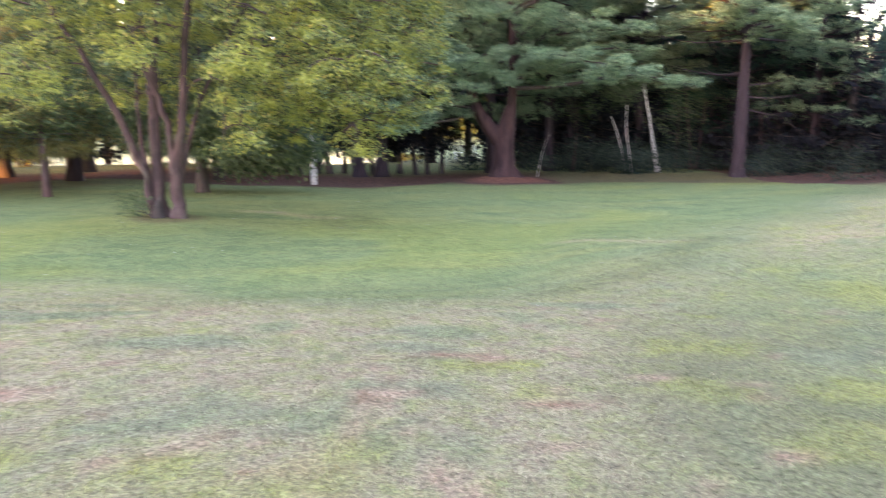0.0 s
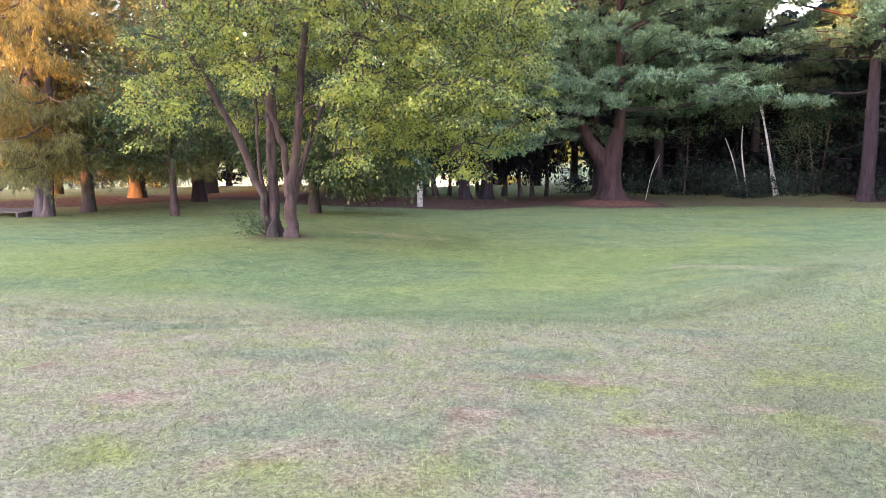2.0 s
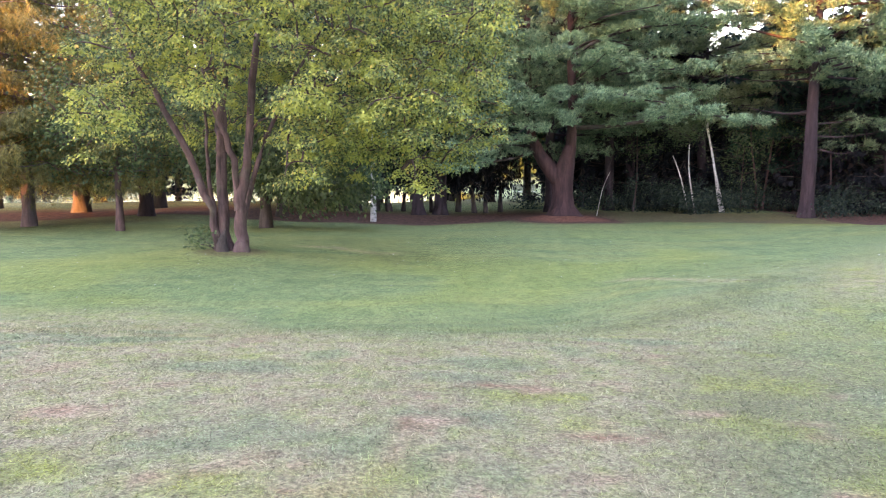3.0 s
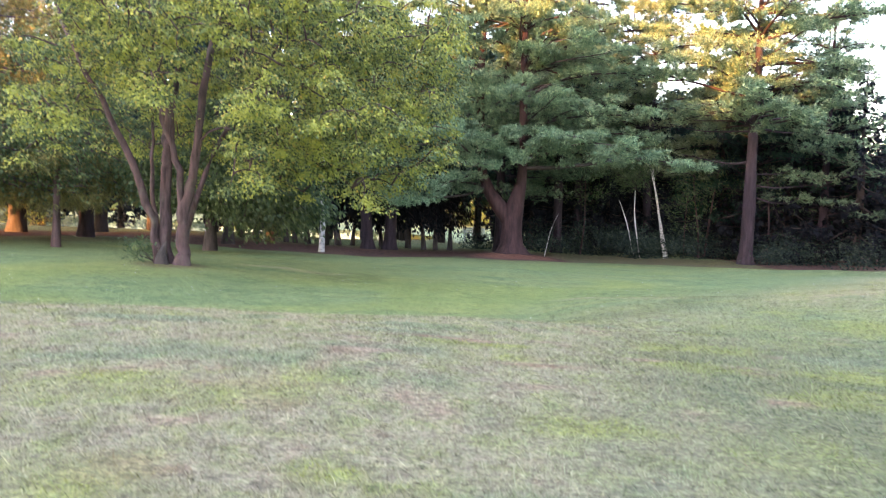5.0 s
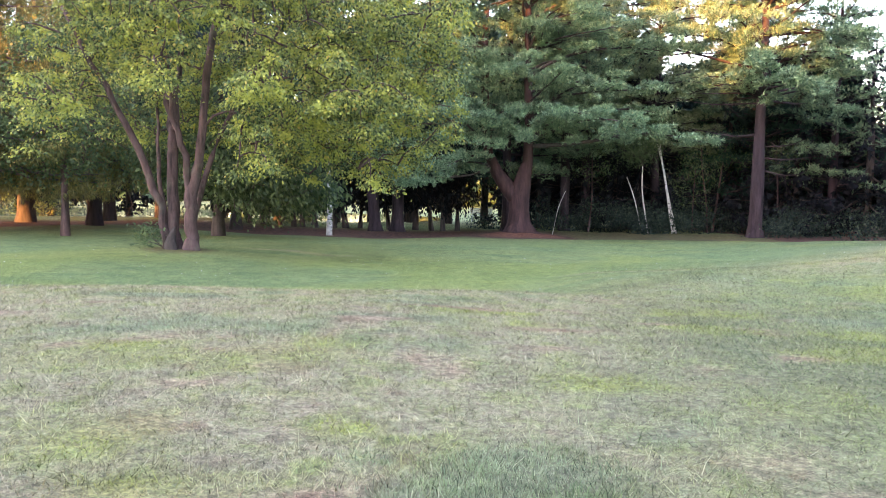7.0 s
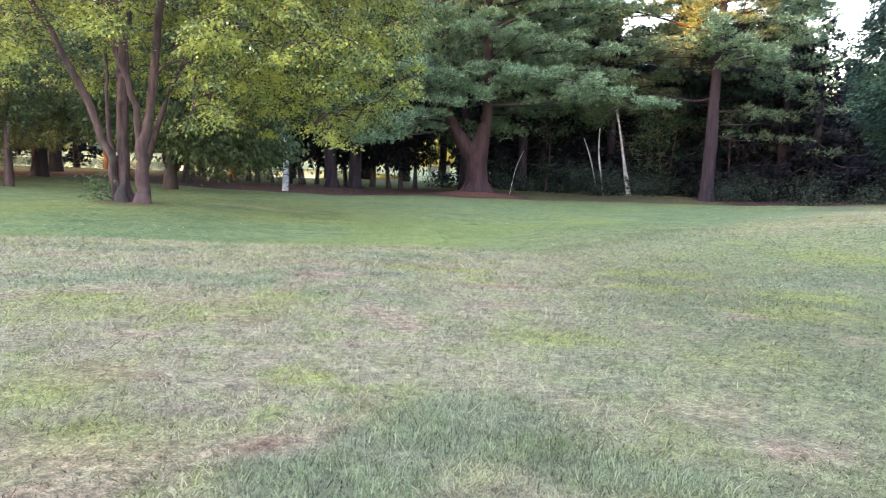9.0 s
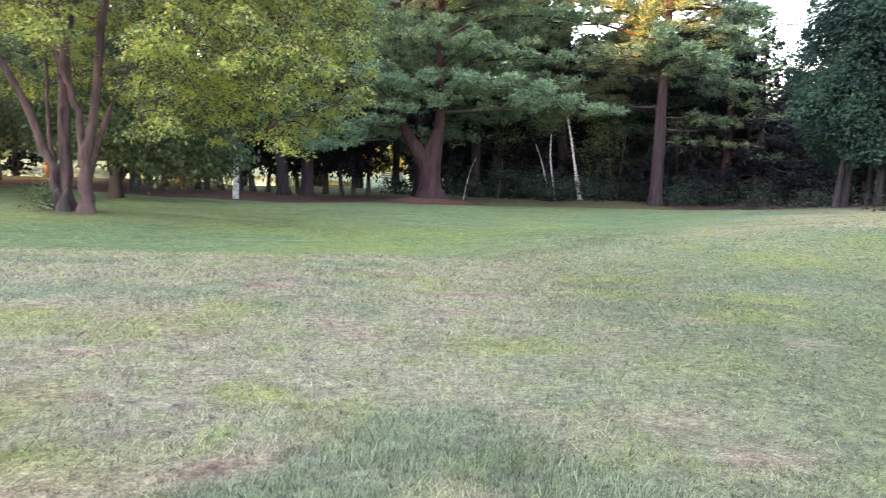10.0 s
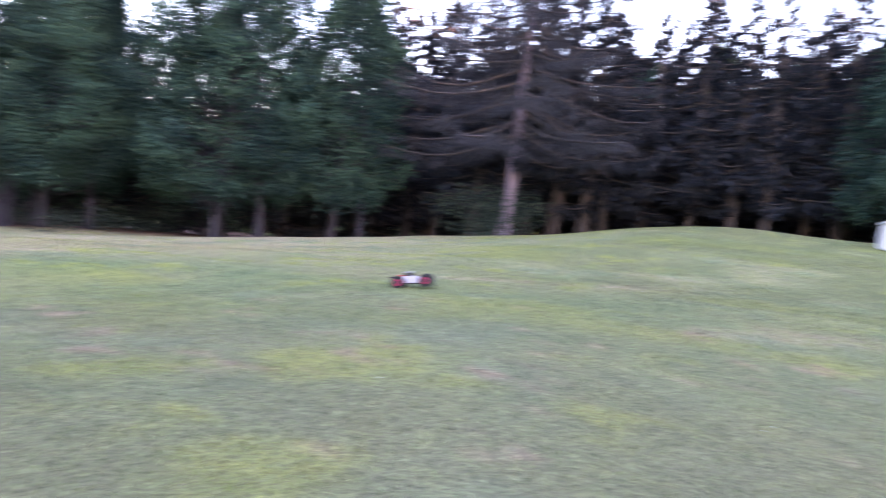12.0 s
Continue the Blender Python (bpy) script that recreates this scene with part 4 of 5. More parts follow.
def build_round_tree(name, at, label, blobs, trunk, seed, mat, bark, per=46, size=(0.08, 0.06), way=(0, 0, -0.5), spread=0.6, tight=(0.34, 0.34, 0.24), count=230, category="tree", inner=0.45):
    """A tree or bush whose crown is a union of lobes filled with clustered foliage."""
    rng = np.random.default_rng(seed)
    tree = thing(name, on_ground(at[0], at[1], -0.04), label, category)
    nodes = []
    for pts, r in trunk:
        t = Tubes(); pts = np.array(pts, float)
        u = np.linspace(0, len(pts) - 1, 3 * len(pts) - 2)
        fine = np.stack([np.interp(u, np.arange(len(pts)), pts[:, c]) for c in range(3)], 1)
        t.limb(fine, np.linspace(r, r * 0.35, len(fine)), 10, [0.18, 0.05])
        part("trunk", t.mesh("trunk", bark), tree)
        nodes += list(fine[len(fine) // 3:])
    weight = np.array([b[3] * b[4] * b[5] for b in blobs]) ** 0.67
    targets = []
    for b, wgt in zip(blobs, weight / weight.sum()):
        d = unit(rng.normal(0, 1, (max(6, int(count * wgt)), 3)))
        targets.append(np.array(b[:3]) + d * rng.uniform(inner, 1.0, (len(d), 1)) ** 0.6 * np.array(b[3:6]))
    targets = np.concatenate(targets)
    targets = targets[targets[:, 2] > 0.25]
    tubes = Tubes(); crown_branches(rng, tubes, nodes, targets, 0.04)
    joined(part("branchwork", tubes.mesh("branchwork", bark), tree))
    centre = np.array([np.average([b[c] for b in blobs], weights=weight) for c in range(3)])
    c = np.repeat(targets, per, 0)
    pts = c + rng.normal(0, 1, (len(c), 3)) * tight
    out = unit((c - centre) * [1, 1, 0.3])
    v = leaf_quads(rng, pts, out * 0.6 + np.array(way), size[0], size[1], spread)
    joined(part("crown", quad_mesh("crown", v, mat), tree))
    return tree


build_round_tree("young_tree", (-12.33, 22.9), "young broadleaf tree with a slim grey trunk", [(0, 0, 4.4, 2.6, 2.2, 2.6), (1.4, 0, 2.8, 1.8, 1.5, 1.1), (-1.5, -0.3, 2.9, 1.8, 1.5, 1.2)],
                 [([(0, 0, 0), (0.02, 0, 1.2), (0, 0, 2.6), (0.05, 0, 5.6)], 0.15)], 61, LEAF_GREEN, BARK_GREY, 60, (0.10, 0.075), count=260)
build_round_tree("bushy_tree", (-7.75, 23.9), "broad bushy tree with drooping dark-green leaves over a dark trunk", [(0.5, 0, 2.9, 2.4, 1.9, 1.5), (2.3, 0.2, 2.1, 1.6, 1.3, 0.9), (-1.2, 0, 2.7, 1.5, 1.4, 1.2), (0.3, 0, 4.4, 1.7, 1.5, 1.6), (1.9, -0.3, 1.65, 2.2, 1.2, 0.8), (-0.4, -0.4, 1.9, 1.0, 0.9, 0.6)],
                 [([(0, 0, 0), (0, 0, 1.0), (0.05, 0, 2.5), (0.1, 0, 5)], 0.24)], 62, LEAF_GREEN, BARK_DARK, 60, (0.15, 0.09), (0, 0, -0.9), 0.4, count=520)


build_round_tree("reed_shrub", (-23.2, 38.3), "yellow-green shrub by the water's edge", [(0, 0, 0.7, 1.6, 1.0, 0.6), (1.3, 0.2, 0.5, 1.0, 0.8, 0.45)],
                 [([(0, 0, 0), (0.05, 0, 0.3), (0, 0, 0.7)], 0.04)], 63, LEAF_SHADE_TREE, BARK_DARK, 40, (0.12, 0.06), (0, 0, 0.5), 0.5, count=60, category="shrub")


def build_cedar(name, at, label, trunks, tall, wide, seed, low=2.2, count=560, per=74, mat=NEEDLE_CEDAR, bark=BARK_CEDAR):
    """A dense arborvitae: an egg-shaped mass of scalloped, drooping sprays on bare trunks."""
    rng = np.random.default_rng(seed)
    tree = thing(name, on_ground(at[0], at[1], -0.05), label, "tree")
    tubes = Tubes()
    for dx, dy, r in trunks:
        t = Tubes()
        gz = float(height(at[0] + dx, at[1] + dy) - height(at[0], at[1]))
        t.limb([(dx, dy, gz), (dx, dy, gz + 0.2), (dx * 0.98, dy * 0.98, gz + 0.8), (dx * 0.85, dy * 0.85, 2.6), (dx * 0.4, dy * 0.4, tall * 0.75)], [r * 1.05, r * 0.88, r * 0.78, r * 0.68, r * 0.3], 10, [0.3, 0.1])
        part("trunk", t.mesh("trunk", bark), tree)
    th = rng.uniform(0, 2 * np.pi, count)
    per = int(1.1 * per)
    f = rng.uniform(0, 1, count) ** 1.1
    prof = np.interp(f, [0, 0.12, 0.3, 0.6, 0.85, 1.0], [0.62, 0.92, 1.0, 0.78, 0.42, 0.06])
    lobes = 1 + 0.13 * np.sin(4 * th + 9 * f) + 0.10 * np.sin(7 * th - 14 * f)
    rr = wide * prof * lobes * rng.uniform(0.1, 1.0, count) ** 0.3
    c = np.stack([rr * np.cos(th), rr * np.sin(th), low + (tall - low) * f + 0.25 * np.sin(3 * th)], 1)
    for q in c[::3]:
        tubes.limb(wavy(rng, (q[0] * 0.12, q[1] * 0.12, max(0.6, q[2] - 0.4 * rr.mean())), q, 4, 0.06), [0.03, 0.02, 0.012, 0.006], 4)
    joined(part("branchwork", tubes.mesh("branchwork", bark), tree))
    out = np.stack([np.cos(th), np.sin(th), 0 * th], 1)
    cc, oo = np.repeat(c, per, 0), np.repeat(out, per, 0)
    s = rng.normal(0, 1, (len(cc), 3))
    tang = np.stack([-oo[:, 1], oo[:, 0], 0 * oo[:, 0]], 1)
    big = np.repeat(rng.uniform(0.7, 1.4, (count, 1)), per, 0)
    pts = cc + big * (tang * s[:, :1] * 0.24 + oo * s[:, 1:2] * 0.13 + np.array([0, 0, 1]) * (s[:, 2:] * 0.15) - np.array([0, 0, 1]) * (np.abs(s[:, :1]) * 0.16))
    v = leaf_quads(rng, pts, oo * 0.65 + [0, 0, -0.55] + tang * s[:, :1] * 0.3, 0.13, 0.06, 0.34)
    joined(part("crown", quad_mesh("crown", v, mat), tree))
    return tree


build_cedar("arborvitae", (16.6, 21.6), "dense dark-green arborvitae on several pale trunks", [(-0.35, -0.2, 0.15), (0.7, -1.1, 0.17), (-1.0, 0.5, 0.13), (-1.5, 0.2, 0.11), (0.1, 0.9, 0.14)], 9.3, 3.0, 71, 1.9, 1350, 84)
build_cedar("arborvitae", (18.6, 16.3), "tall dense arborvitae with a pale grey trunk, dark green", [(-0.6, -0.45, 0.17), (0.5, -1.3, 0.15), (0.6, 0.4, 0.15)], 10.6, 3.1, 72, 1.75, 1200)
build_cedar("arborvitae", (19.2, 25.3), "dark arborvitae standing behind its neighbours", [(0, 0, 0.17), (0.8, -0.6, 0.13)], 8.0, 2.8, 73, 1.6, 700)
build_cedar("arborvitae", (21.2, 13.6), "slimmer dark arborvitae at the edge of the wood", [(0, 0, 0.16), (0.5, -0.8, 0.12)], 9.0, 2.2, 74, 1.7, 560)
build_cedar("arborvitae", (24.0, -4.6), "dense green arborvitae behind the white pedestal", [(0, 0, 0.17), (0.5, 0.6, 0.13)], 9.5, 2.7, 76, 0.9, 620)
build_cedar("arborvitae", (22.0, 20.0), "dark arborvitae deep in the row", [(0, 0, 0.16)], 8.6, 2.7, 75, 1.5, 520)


def build_birch(at, top, r, label, seed, crown=None):
    rng = np.random.default_rng(seed)
    tree = thing("birch", on_ground(at[0], at[1], -0.04), label, "tree", "birches")
    p = wavy(rng, (0, 0, 0), top, 9, 0.05)
    t = Tubes(); t.limb(p, np.linspace(r, r * 0.55, 9), 9, [0.25, 0.08])
    part("trunk", t.mesh("trunk", BIRCH), tree, "white peeling bark with dark bands")
    tubes = Tubes()
    for k in range(5):
        b = p[4 + k % 4]
        tubes.limb(wavy(rng, b, b + rng.normal(0, 0.5, 3) + [0, 0, 0.5], 4, 0.05), [0.014, 0.01, 0.007, 0.004], 4)
    if crown:
        targets = np.array(crown[:3]) + unit(rng.normal(0, 1, (60, 3))) * rng.uniform(0.3, 1, (60, 1)) * np.array(crown[3:])
        crown_branches(rng, tubes, list(p[5:]), targets, 0.02)
        c = np.repeat(targets, 45, 0)
        v = leaf_quads(rng, c + rng.normal(0, 0.25, c.shape), np.tile([0, 0, -0.5], (len(c), 1)), 0.075, 0.055, 0.7)
        joined(part("crown", quad_mesh("crown", v, LEAF_GREEN if at[0] > 0 else LEAF_SHADE_TREE), tree))
    joined(part("branchwork", tubes.mesh("branchwork", BARK_DARK), tree))


build_birch((-4.97, 29.17), (-0.1, 0, 5.2), 0.12, "birch with a clean white trunk at the lawn's edge", 81, (-0.3, 0, 4.4, 1.8, 1.4, 1.6))
build_birch((10.3, 33.9), (-0.95, 0, 4.4), 0.066, "slender white birch leaning beside its twin", 82, (-0.8, 0, 4.9, 1.2, 1.0, 0.8))
build_birch((10.5, 34.1), (-0.85, 0.3, 4.4), 0.052, "thin white birch leaning beside its twin", 83)
build_birch((9.15, 34.0), (-0.35, 0, 3.2), 0.043, "thin birch among low shrubs", 84, (-0.6, 0, 3.9, 1.1, 0.9, 0.7))
build_birch((9.0, 34.3), (-0.85, 0, 2.7), 0.038, "thin leaning birch among low shrubs", 85)
build_birch((4.5, 32.6), (0.55, 0, 2.0), 0.018, "crooked pale sapling leaning beside the pine", 86)


def build_sapling(at, top, r, seed, label):
    """A thin understorey tree with a sparse crown."""
    rng = np.random.default_rng(seed)
    tree = thing("sapling", on_ground(at[0], at[1], -0.04), label, "tree", "understorey saplings")
    p = wavy(rng, (0, 0, 0), top, 8, 0.06)
    t = Tubes(); t.limb(p, np.linspace(r, r * 0.5, 8), 8, [0.2, 0.05])
    part("trunk", t.mesh("trunk", BARK_GREY), tree)
    tubes = Tubes()
    targets = np.array(top) + rng.normal(0, 1, (26, 3)) * [0.7, 0.6, 0.6] - [0, 0, 0.4]
    crown_branches(rng, tubes, list(p[3:]), targets, 0.015)
    joined(part("branchwork", tubes.mesh("branchwork", BARK_DARK), tree))
    c = np.repeat(targets, 40, 0)
    v = leaf_quads(rng, c + rng.normal(0, 0.22, c.shape), np.tile([0, 0, -0.4], (len(c), 1)), 0.09, 0.06, 0.7)
    joined(part("crown", quad_mesh("crown", v, LEAF_GREEN), tree))


build_sapling((12.6, 36.0), (-0.45, 0, 4.2), 0.06, 87, "thin brown sapling leaning from a forked foot")
build_sapling((12.9, 36.1), (0.5, 0, 4.4), 0.065, 88, "thin brown sapling leaning away from its twin")
build_sapling((11.4, 34.6), (0.05, 0, 3.0), 0.03, 89, "slim straight sapling beside the birches")
build_sapling((6.6, 35.4), (0.1, 0, 3.8), 0.05, 90, "slim grey sapling in the shrubs")
build_sapling((15.2, 34.2), (-0.2, 0, 4.0), 0.05, 93, "slim grey sapling by the tall pine")


# ---- belt of small cedars along the far edge of the lawn ----
def build_belt():
    rng = np.random.default_rng(91)
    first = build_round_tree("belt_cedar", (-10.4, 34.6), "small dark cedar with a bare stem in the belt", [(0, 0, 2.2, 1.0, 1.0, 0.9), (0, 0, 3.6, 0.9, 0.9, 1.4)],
                             [([(0, 0, 0), (0.03, 0, 0.9), (0, 0, 2.2), (0, 0, 4.4)], 0.14)], 92, NEEDLE_SHADED, BARK_DARK, 16, (0.25, 0.10), (0, 0, -0.8), 0.4, count=110)
    tagged(first, group="cedars of the belt")
    for k in range(1, 17):
        x = -10.4 + k * 0.66 + rng.uniform(-0.18, 0.18)
        y = 34.6 + 0.03 * k + rng.uniform(-0.35, 0.35)
        g = on_ground(x, y, -0.04)
        copy_thing(first, pose(g.x, g.y, g.z, rng.uniform(-7, 7), rng.uniform(-9, 9), rng.uniform(0, 360)) @ Matrix.Scale(rng.uniform(0.75, 1.15), 4))


build_belt()


# ---- the woods on the right ----
def build_woods():
    rng = np.random.default_rng(101)
    kinds = [build_spruce("wood_spruce", (24.6, 9.8), "half-dead spruce in the wood, needles coloured dark for shade", 8.2, 0.17, 102, 2.5, 1.9, NEEDLE_SHADED, BARK_DARK, 0.35, 44, 15, 3, 0.17),
             build_spruce("wood_spruce", (25.8, 5.4), "half-dead spruce in the wood, needles coloured dark for shade", 7.4, 0.15, 103, 2.2, 1.5, NEEDLE_SHADED, BARK_DARK, 0.4, 44, 15, 3, 0.17),
             build_spruce("wood_spruce", (12.2, 40.5), "dark spruce in the wood", 6.8, 0.15, 104, 2.4, 0.9, NEEDLE_SHADED, BARK_DARK, 0.4, 44, 15, 3, 0.17)]
    for ob in kinds:
        tagged(ob, group="spruces of the wood")
    spots = []
    for k in range(46):                       # the wood up the slope, in ragged rows
        y = -13 + 1.32 * (k // 2) + rng.uniform(-0.5, 0.5)
        tall = 0.22 if 2 < y < 17 else 0.0
        spots.append((26.2 + 3.6 * (k % 2) + rng.uniform(-0.9, 0.9), y, 0.95 + tall, 1.25 + tall, (0, 1)))
    for k in range(26):                       # deeper rows, closing the gaps
        y = -14 + 1.3 * k + rng.uniform(-0.5, 0.5)
        spots.append((33.0 + rng.uniform(-1.2, 2.5), y, 1.15, 1.45, (0, 1)))
    for k in range(26):                       # between the arborvitae
        spots.append((20.5 + rng.uniform(0, 8), 14 + rng.uniform(0, 16), 0.85, 1.1, (0, 1, 2)))
    for k in range(14):                       # right of the tall pine
        spots.append((15.0 + 0.75 * k + rng.uniform(-0.4, 0.4), 33.5 + rng.uniform(0, 6) - 0.25 * k, *((1.2, 1.45) if k < 7 else (0.75, 0.95)), (2, 2, 1)))
    for k in range(20):                       # behind the birches
        spots.append((3.5 + 18 * (k + rng.uniform(-0.4, 0.4)) / 20, rng.uniform(38.5, 45), 0.8, 1.05, (2, 2, 1)))
    for k in range(13):                       # tall dark trees behind the two big pines
        spots.append((6.5 + 1.15 * k + rng.uniform(-0.4, 0.4), 41.5 + rng.uniform(-2, 2) - 0.3 * max(0, k - 8), *((1.6, 1.8) if k < 4 else (1.0, 1.15) if k < 8 else (0.95, 1.1)), (2, 2, 1)))
    for x, y in ((-27, 40), (-24.5, 43), (-21.8, 39), (-18.6, 41.5), (-15.2, 39.5), (-12.8, 43), (-29.5, 36), (-9.5, 46), (-3, 47), (4.5, 49)):
        spots.append((x, y, 0.95, 1.3, (0, 1)))
    for x, y, a, b, pick in spots:
        g = on_ground(x, y, -0.05)
        s = rng.uniform(a, b)
        copy_thing(kinds[pick[rng.integers(0, len(pick))]], pose(g.x, g.y, g.z, 0, 0, rng.uniform(0, 360)) @ Matrix.Diagonal((s, s, s, 1)))


def build_pale_trunk_tree():
    """The tree with a pale lilac-grey trunk before the dark wood."""
    build_spruce("pale_spruce", (22.63, 7.87), "thin-crowned spruce with a pale lilac-grey trunk", 12.0, 0.22, 111, 4.6, 3.4, NEEDLE_SHADED_THIN, BARK_LILAC, 0.25, 96, 44, 6, twig=BARK_DARK)


build_woods()
build_pale_trunk_tree()


def build_backwood():
    """Dense dark trees that close the wood behind the nearer ones."""
    rng = np.random.default_rng(141)
    tree = thing("backwood_tree", on_ground(-5.0, 44.0, -0.05), "dense dark conifer standing deep in the wood", "tree", "dense trees deep in the wood")
    t = Tubes(); t.limb([(0, 0, 0), (0, 0, 2), (0.1, 0, 5), (0.1, 0, 9.6)], [0.2, 0.17, 0.12, 0.03], 8, [0.2])
    part("trunk", t.mesh("trunk", BARK_DARK), tree)
    m = 620
    f, a = rng.uniform(0, 1, m) ** 0.9, rng.uniform(0, 2 * np.pi, m)
    w = 2.5 * np.interp(f, [0, 0.1, 0.4, 0.8, 1], [0.7, 1, 0.95, 0.5, 0.05]) * (1 + 0.2 * np.sin(3 * a + 8 * f)) * rng.uniform(0, 1, m) ** 0.4
    c = np.repeat(np.stack([w * np.cos(a), w * np.sin(a), 2.2 + 7.8 * f], 1), 14, 0)
    out = np.repeat(np.stack([np.cos(a), np.sin(a), -0.7 + 0 * a], 1), 14, 0)
    v = leaf_quads(rng, c + rng.normal(0, 1, c.shape) * [0.25, 0.25, 0.2], out, 0.30, 0.13, 0.4)
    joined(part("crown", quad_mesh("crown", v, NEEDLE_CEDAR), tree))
    spots = []
    for k in range(1, 17):                    # behind the old pine and the tall pine
        turn = radians(-12 + 2.9 * k)
        reach = 46 + rng.uniform(-2.5, 2.5)
        spots.append((reach * math.sin(turn), reach * math.cos(turn), 1.35 if -12 + 2.9 * k < 12.5 else 0.98 if -12 + 2.9 * k < 27 else 0.72))
    for x, y in ((-15.4, 38.0), (-12.4, 38.6), (-9.6, 40.0), (-18.6, 37.2)):      # between the belt and the pond
        spots.append((x, y, 1.3))
    spots += [(16.9, 37.4, 0.95), (18.6, 36.6, 0.85), (14.6, 39.0, 1.0)]
    for k in range(28):                       # up the slope, behind the pale trunk
        spots.append((35.0 + 3.2 * (k % 2) + rng.uniform(-0.8, 0.8), -18 + 1.7 * k + rng.uniform(-0.6, 0.6), 0.95))
    for x, y, s in spots:
        g = on_ground(x, y, -0.05)
        s *= rng.uniform(0.9, 1.1)
        copy_thing(tree, pose(g.x, g.y, g.z, 0, 0, rng.uniform(0, 360)) @ Matrix.Diagonal((s, s, s, 1)))


build_backwood()


def build_undergrowth():
    """Shrubs and saplings along the foot of the woods, some added to darken pale gaps."""
    rng = np.random.default_rng(121)
    c = []
    for k in range(340):
        x = rng.uniform(4.2, 17.5)
        c.append((x, 35.6 + rng.uniform(-0.5, 2.5) - 0.02 * max(0, x - 12) ** 2 * 4, rng.uniform(0.1, 1.5) * rng.uniform(0.4, 1.2)))
    for k in range(60):
        a = rng.uniform(0, 1)
        c.append((9.6 + rng.normal(0, 0.8), 33.9 + rng.normal(0, 0.3), rng.uniform(0.05, 0.9)))
    for k in range(10):
        c.append((13.5 + rng.normal(0, 0.3), 30.6 + rng.normal(0, 0.2), rng.uniform(0.05, 0.5)))
    for k in range(60):
        c.append((22.9 + rng.normal(0, 0.6), 8.3 + rng.normal(0, 0.7), rng.uniform(0.1, 1.5)))
    for k in range(80):
        c.append((rng.uniform(14, 20), rng.uniform(31.0, 34), rng.uniform(0.1, 1.1)))
    for k in range(90):
        c.append((rng.uniform(15, 24), rng.uniform(19, 29), rng.uniform(0.05, 0.5)))
    # Added to cover the bright ground behind the arborvitae trunks
    for k in range(110):
        c.append((rng.uniform(19, 27), rng.uniform(15, 30), rng.uniform(0.05, 1.3)))
    for k in range(26):                       # shrub patches added behind the belt, towards the pond, to darken a pale strip
        x0, y0, up = rng.uniform(-34, 3), rng.uniform(36, 45), rng.uniform(0.2, 0.9)
        for q in range(5):
            c.append((x0 + rng.normal(0, 0.6), y0 + rng.normal(0, 0.4), up * rng.uniform(0.1, 1.0)))
    c = np.array(c)
    c[:, 2] += height(c[:, 0], c[:, 1])
    cc = np.repeat(c, 60, 0)
    pts = cc + rng.normal(0, 1, cc.shape) * [0.30, 0.30, 0.22]
    pts[:, 2] = np.maximum(pts[:, 2], height(pts[:, 0], pts[:, 1]) + 0.02)
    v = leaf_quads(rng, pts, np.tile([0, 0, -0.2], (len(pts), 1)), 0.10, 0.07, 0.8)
    tagged(new("undergrowth", quad_mesh("undergrowth", v, LEAF_SHRUB)), "dark leafy shrubs along the foot of the wood, some added to darken pale gaps", "undergrowth", kind="stuff")


build_undergrowth()


# ---- far woods that close the place all round ----
def build_far_woods():
    """Mixed woods ringing the park, plus an unseen belt added sunward, so that the lawn lies in its shade."""
    rng = np.random.default_rng(131)
    spots = []
    sx, sy = math.sin(az), math.cos(az)
    for k in range(900):
        th, r = rng.uniform(0, 2 * np.pi), rng.uniform(92, 118)
        low = smooth(-62, -54, math.degrees(th) - 360) * smooth(-1, -8, math.degrees(th) - 360)      # open beyond the pond
        x, y = r * np.sin(th), 10 + r * np.cos(th)
        if y < 30 and x * -sy + y * sx < -17:      # and where the low sun shines in
            low = 0.95
        spots.append((x, y, (1 - 0.8 * low) * (8.5 + 1.5 * np.sin(5 * th + 1) + rng.normal(0, 1.0))))
    # Unseen belt added to block the sun; its heights set the shade line
    for k in range(760):
        t, s = rng.uniform(-60, 45), rng.uniform(54, 66)
        tall = np.interp(t, [-60, -31, -29, -27.5, -25, -22, -18.5, -11, -8.5, -6, -3, 45], [0.4, 3.2, 3.8, 4.8, 5.4, 8.4, 13.4, 13.8, 12.1, 12.1, 17, 17]) + rng.normal(0, 0.5) * (1 + 1.8 * (-23 < t < -10))
        spots.append((sx * s - sy * t, sy * s + sx * t, tall))
    v = []
    for x, y, h in spots:
        m = 36
        f = rng.uniform(0, 1, m)
        a = rng.uniform(0, 2 * np.pi, m)
        w = 3.2 * np.sqrt(np.clip(1.02 - f, 0, 1)) * rng.uniform(0.5, 1.0, m)
        pts = np.stack([x + w * np.cos(a), y + w * np.sin(a), -0.8 + h * f], 1)
        v.append(leaf_quads(rng, pts, np.tile([0, 0, -0.2], (m, 1)), 3.0, 2.3, 0.9))
    tagged(new("far_woods", quad_mesh("far_woods", np.concatenate(v), LEAF_GREEN)), "distant mixed woods ringing the park, with an added belt blocking the low sun", "woods", kind="stuff")


build_far_woods()


# ---- the small radio-controlled buggy on the slope ----
def shaped(name, mat, build, parent, label="", bevel=0.0):
    bm = bmesh.new()
    build(bm)
    if bevel:
        bmesh.ops.bevel(bm, geom=list(bm.edges), offset=bevel, segments=2, affect="EDGES")
    bmesh.ops.recalc_face_normals(bm, faces=list(bm.faces))
    me = bpy.data.meshes.new(name)
    bm.to_mesh(me); bm.free()
    me.materials.append(mat)
    return part(name, me, parent, label)


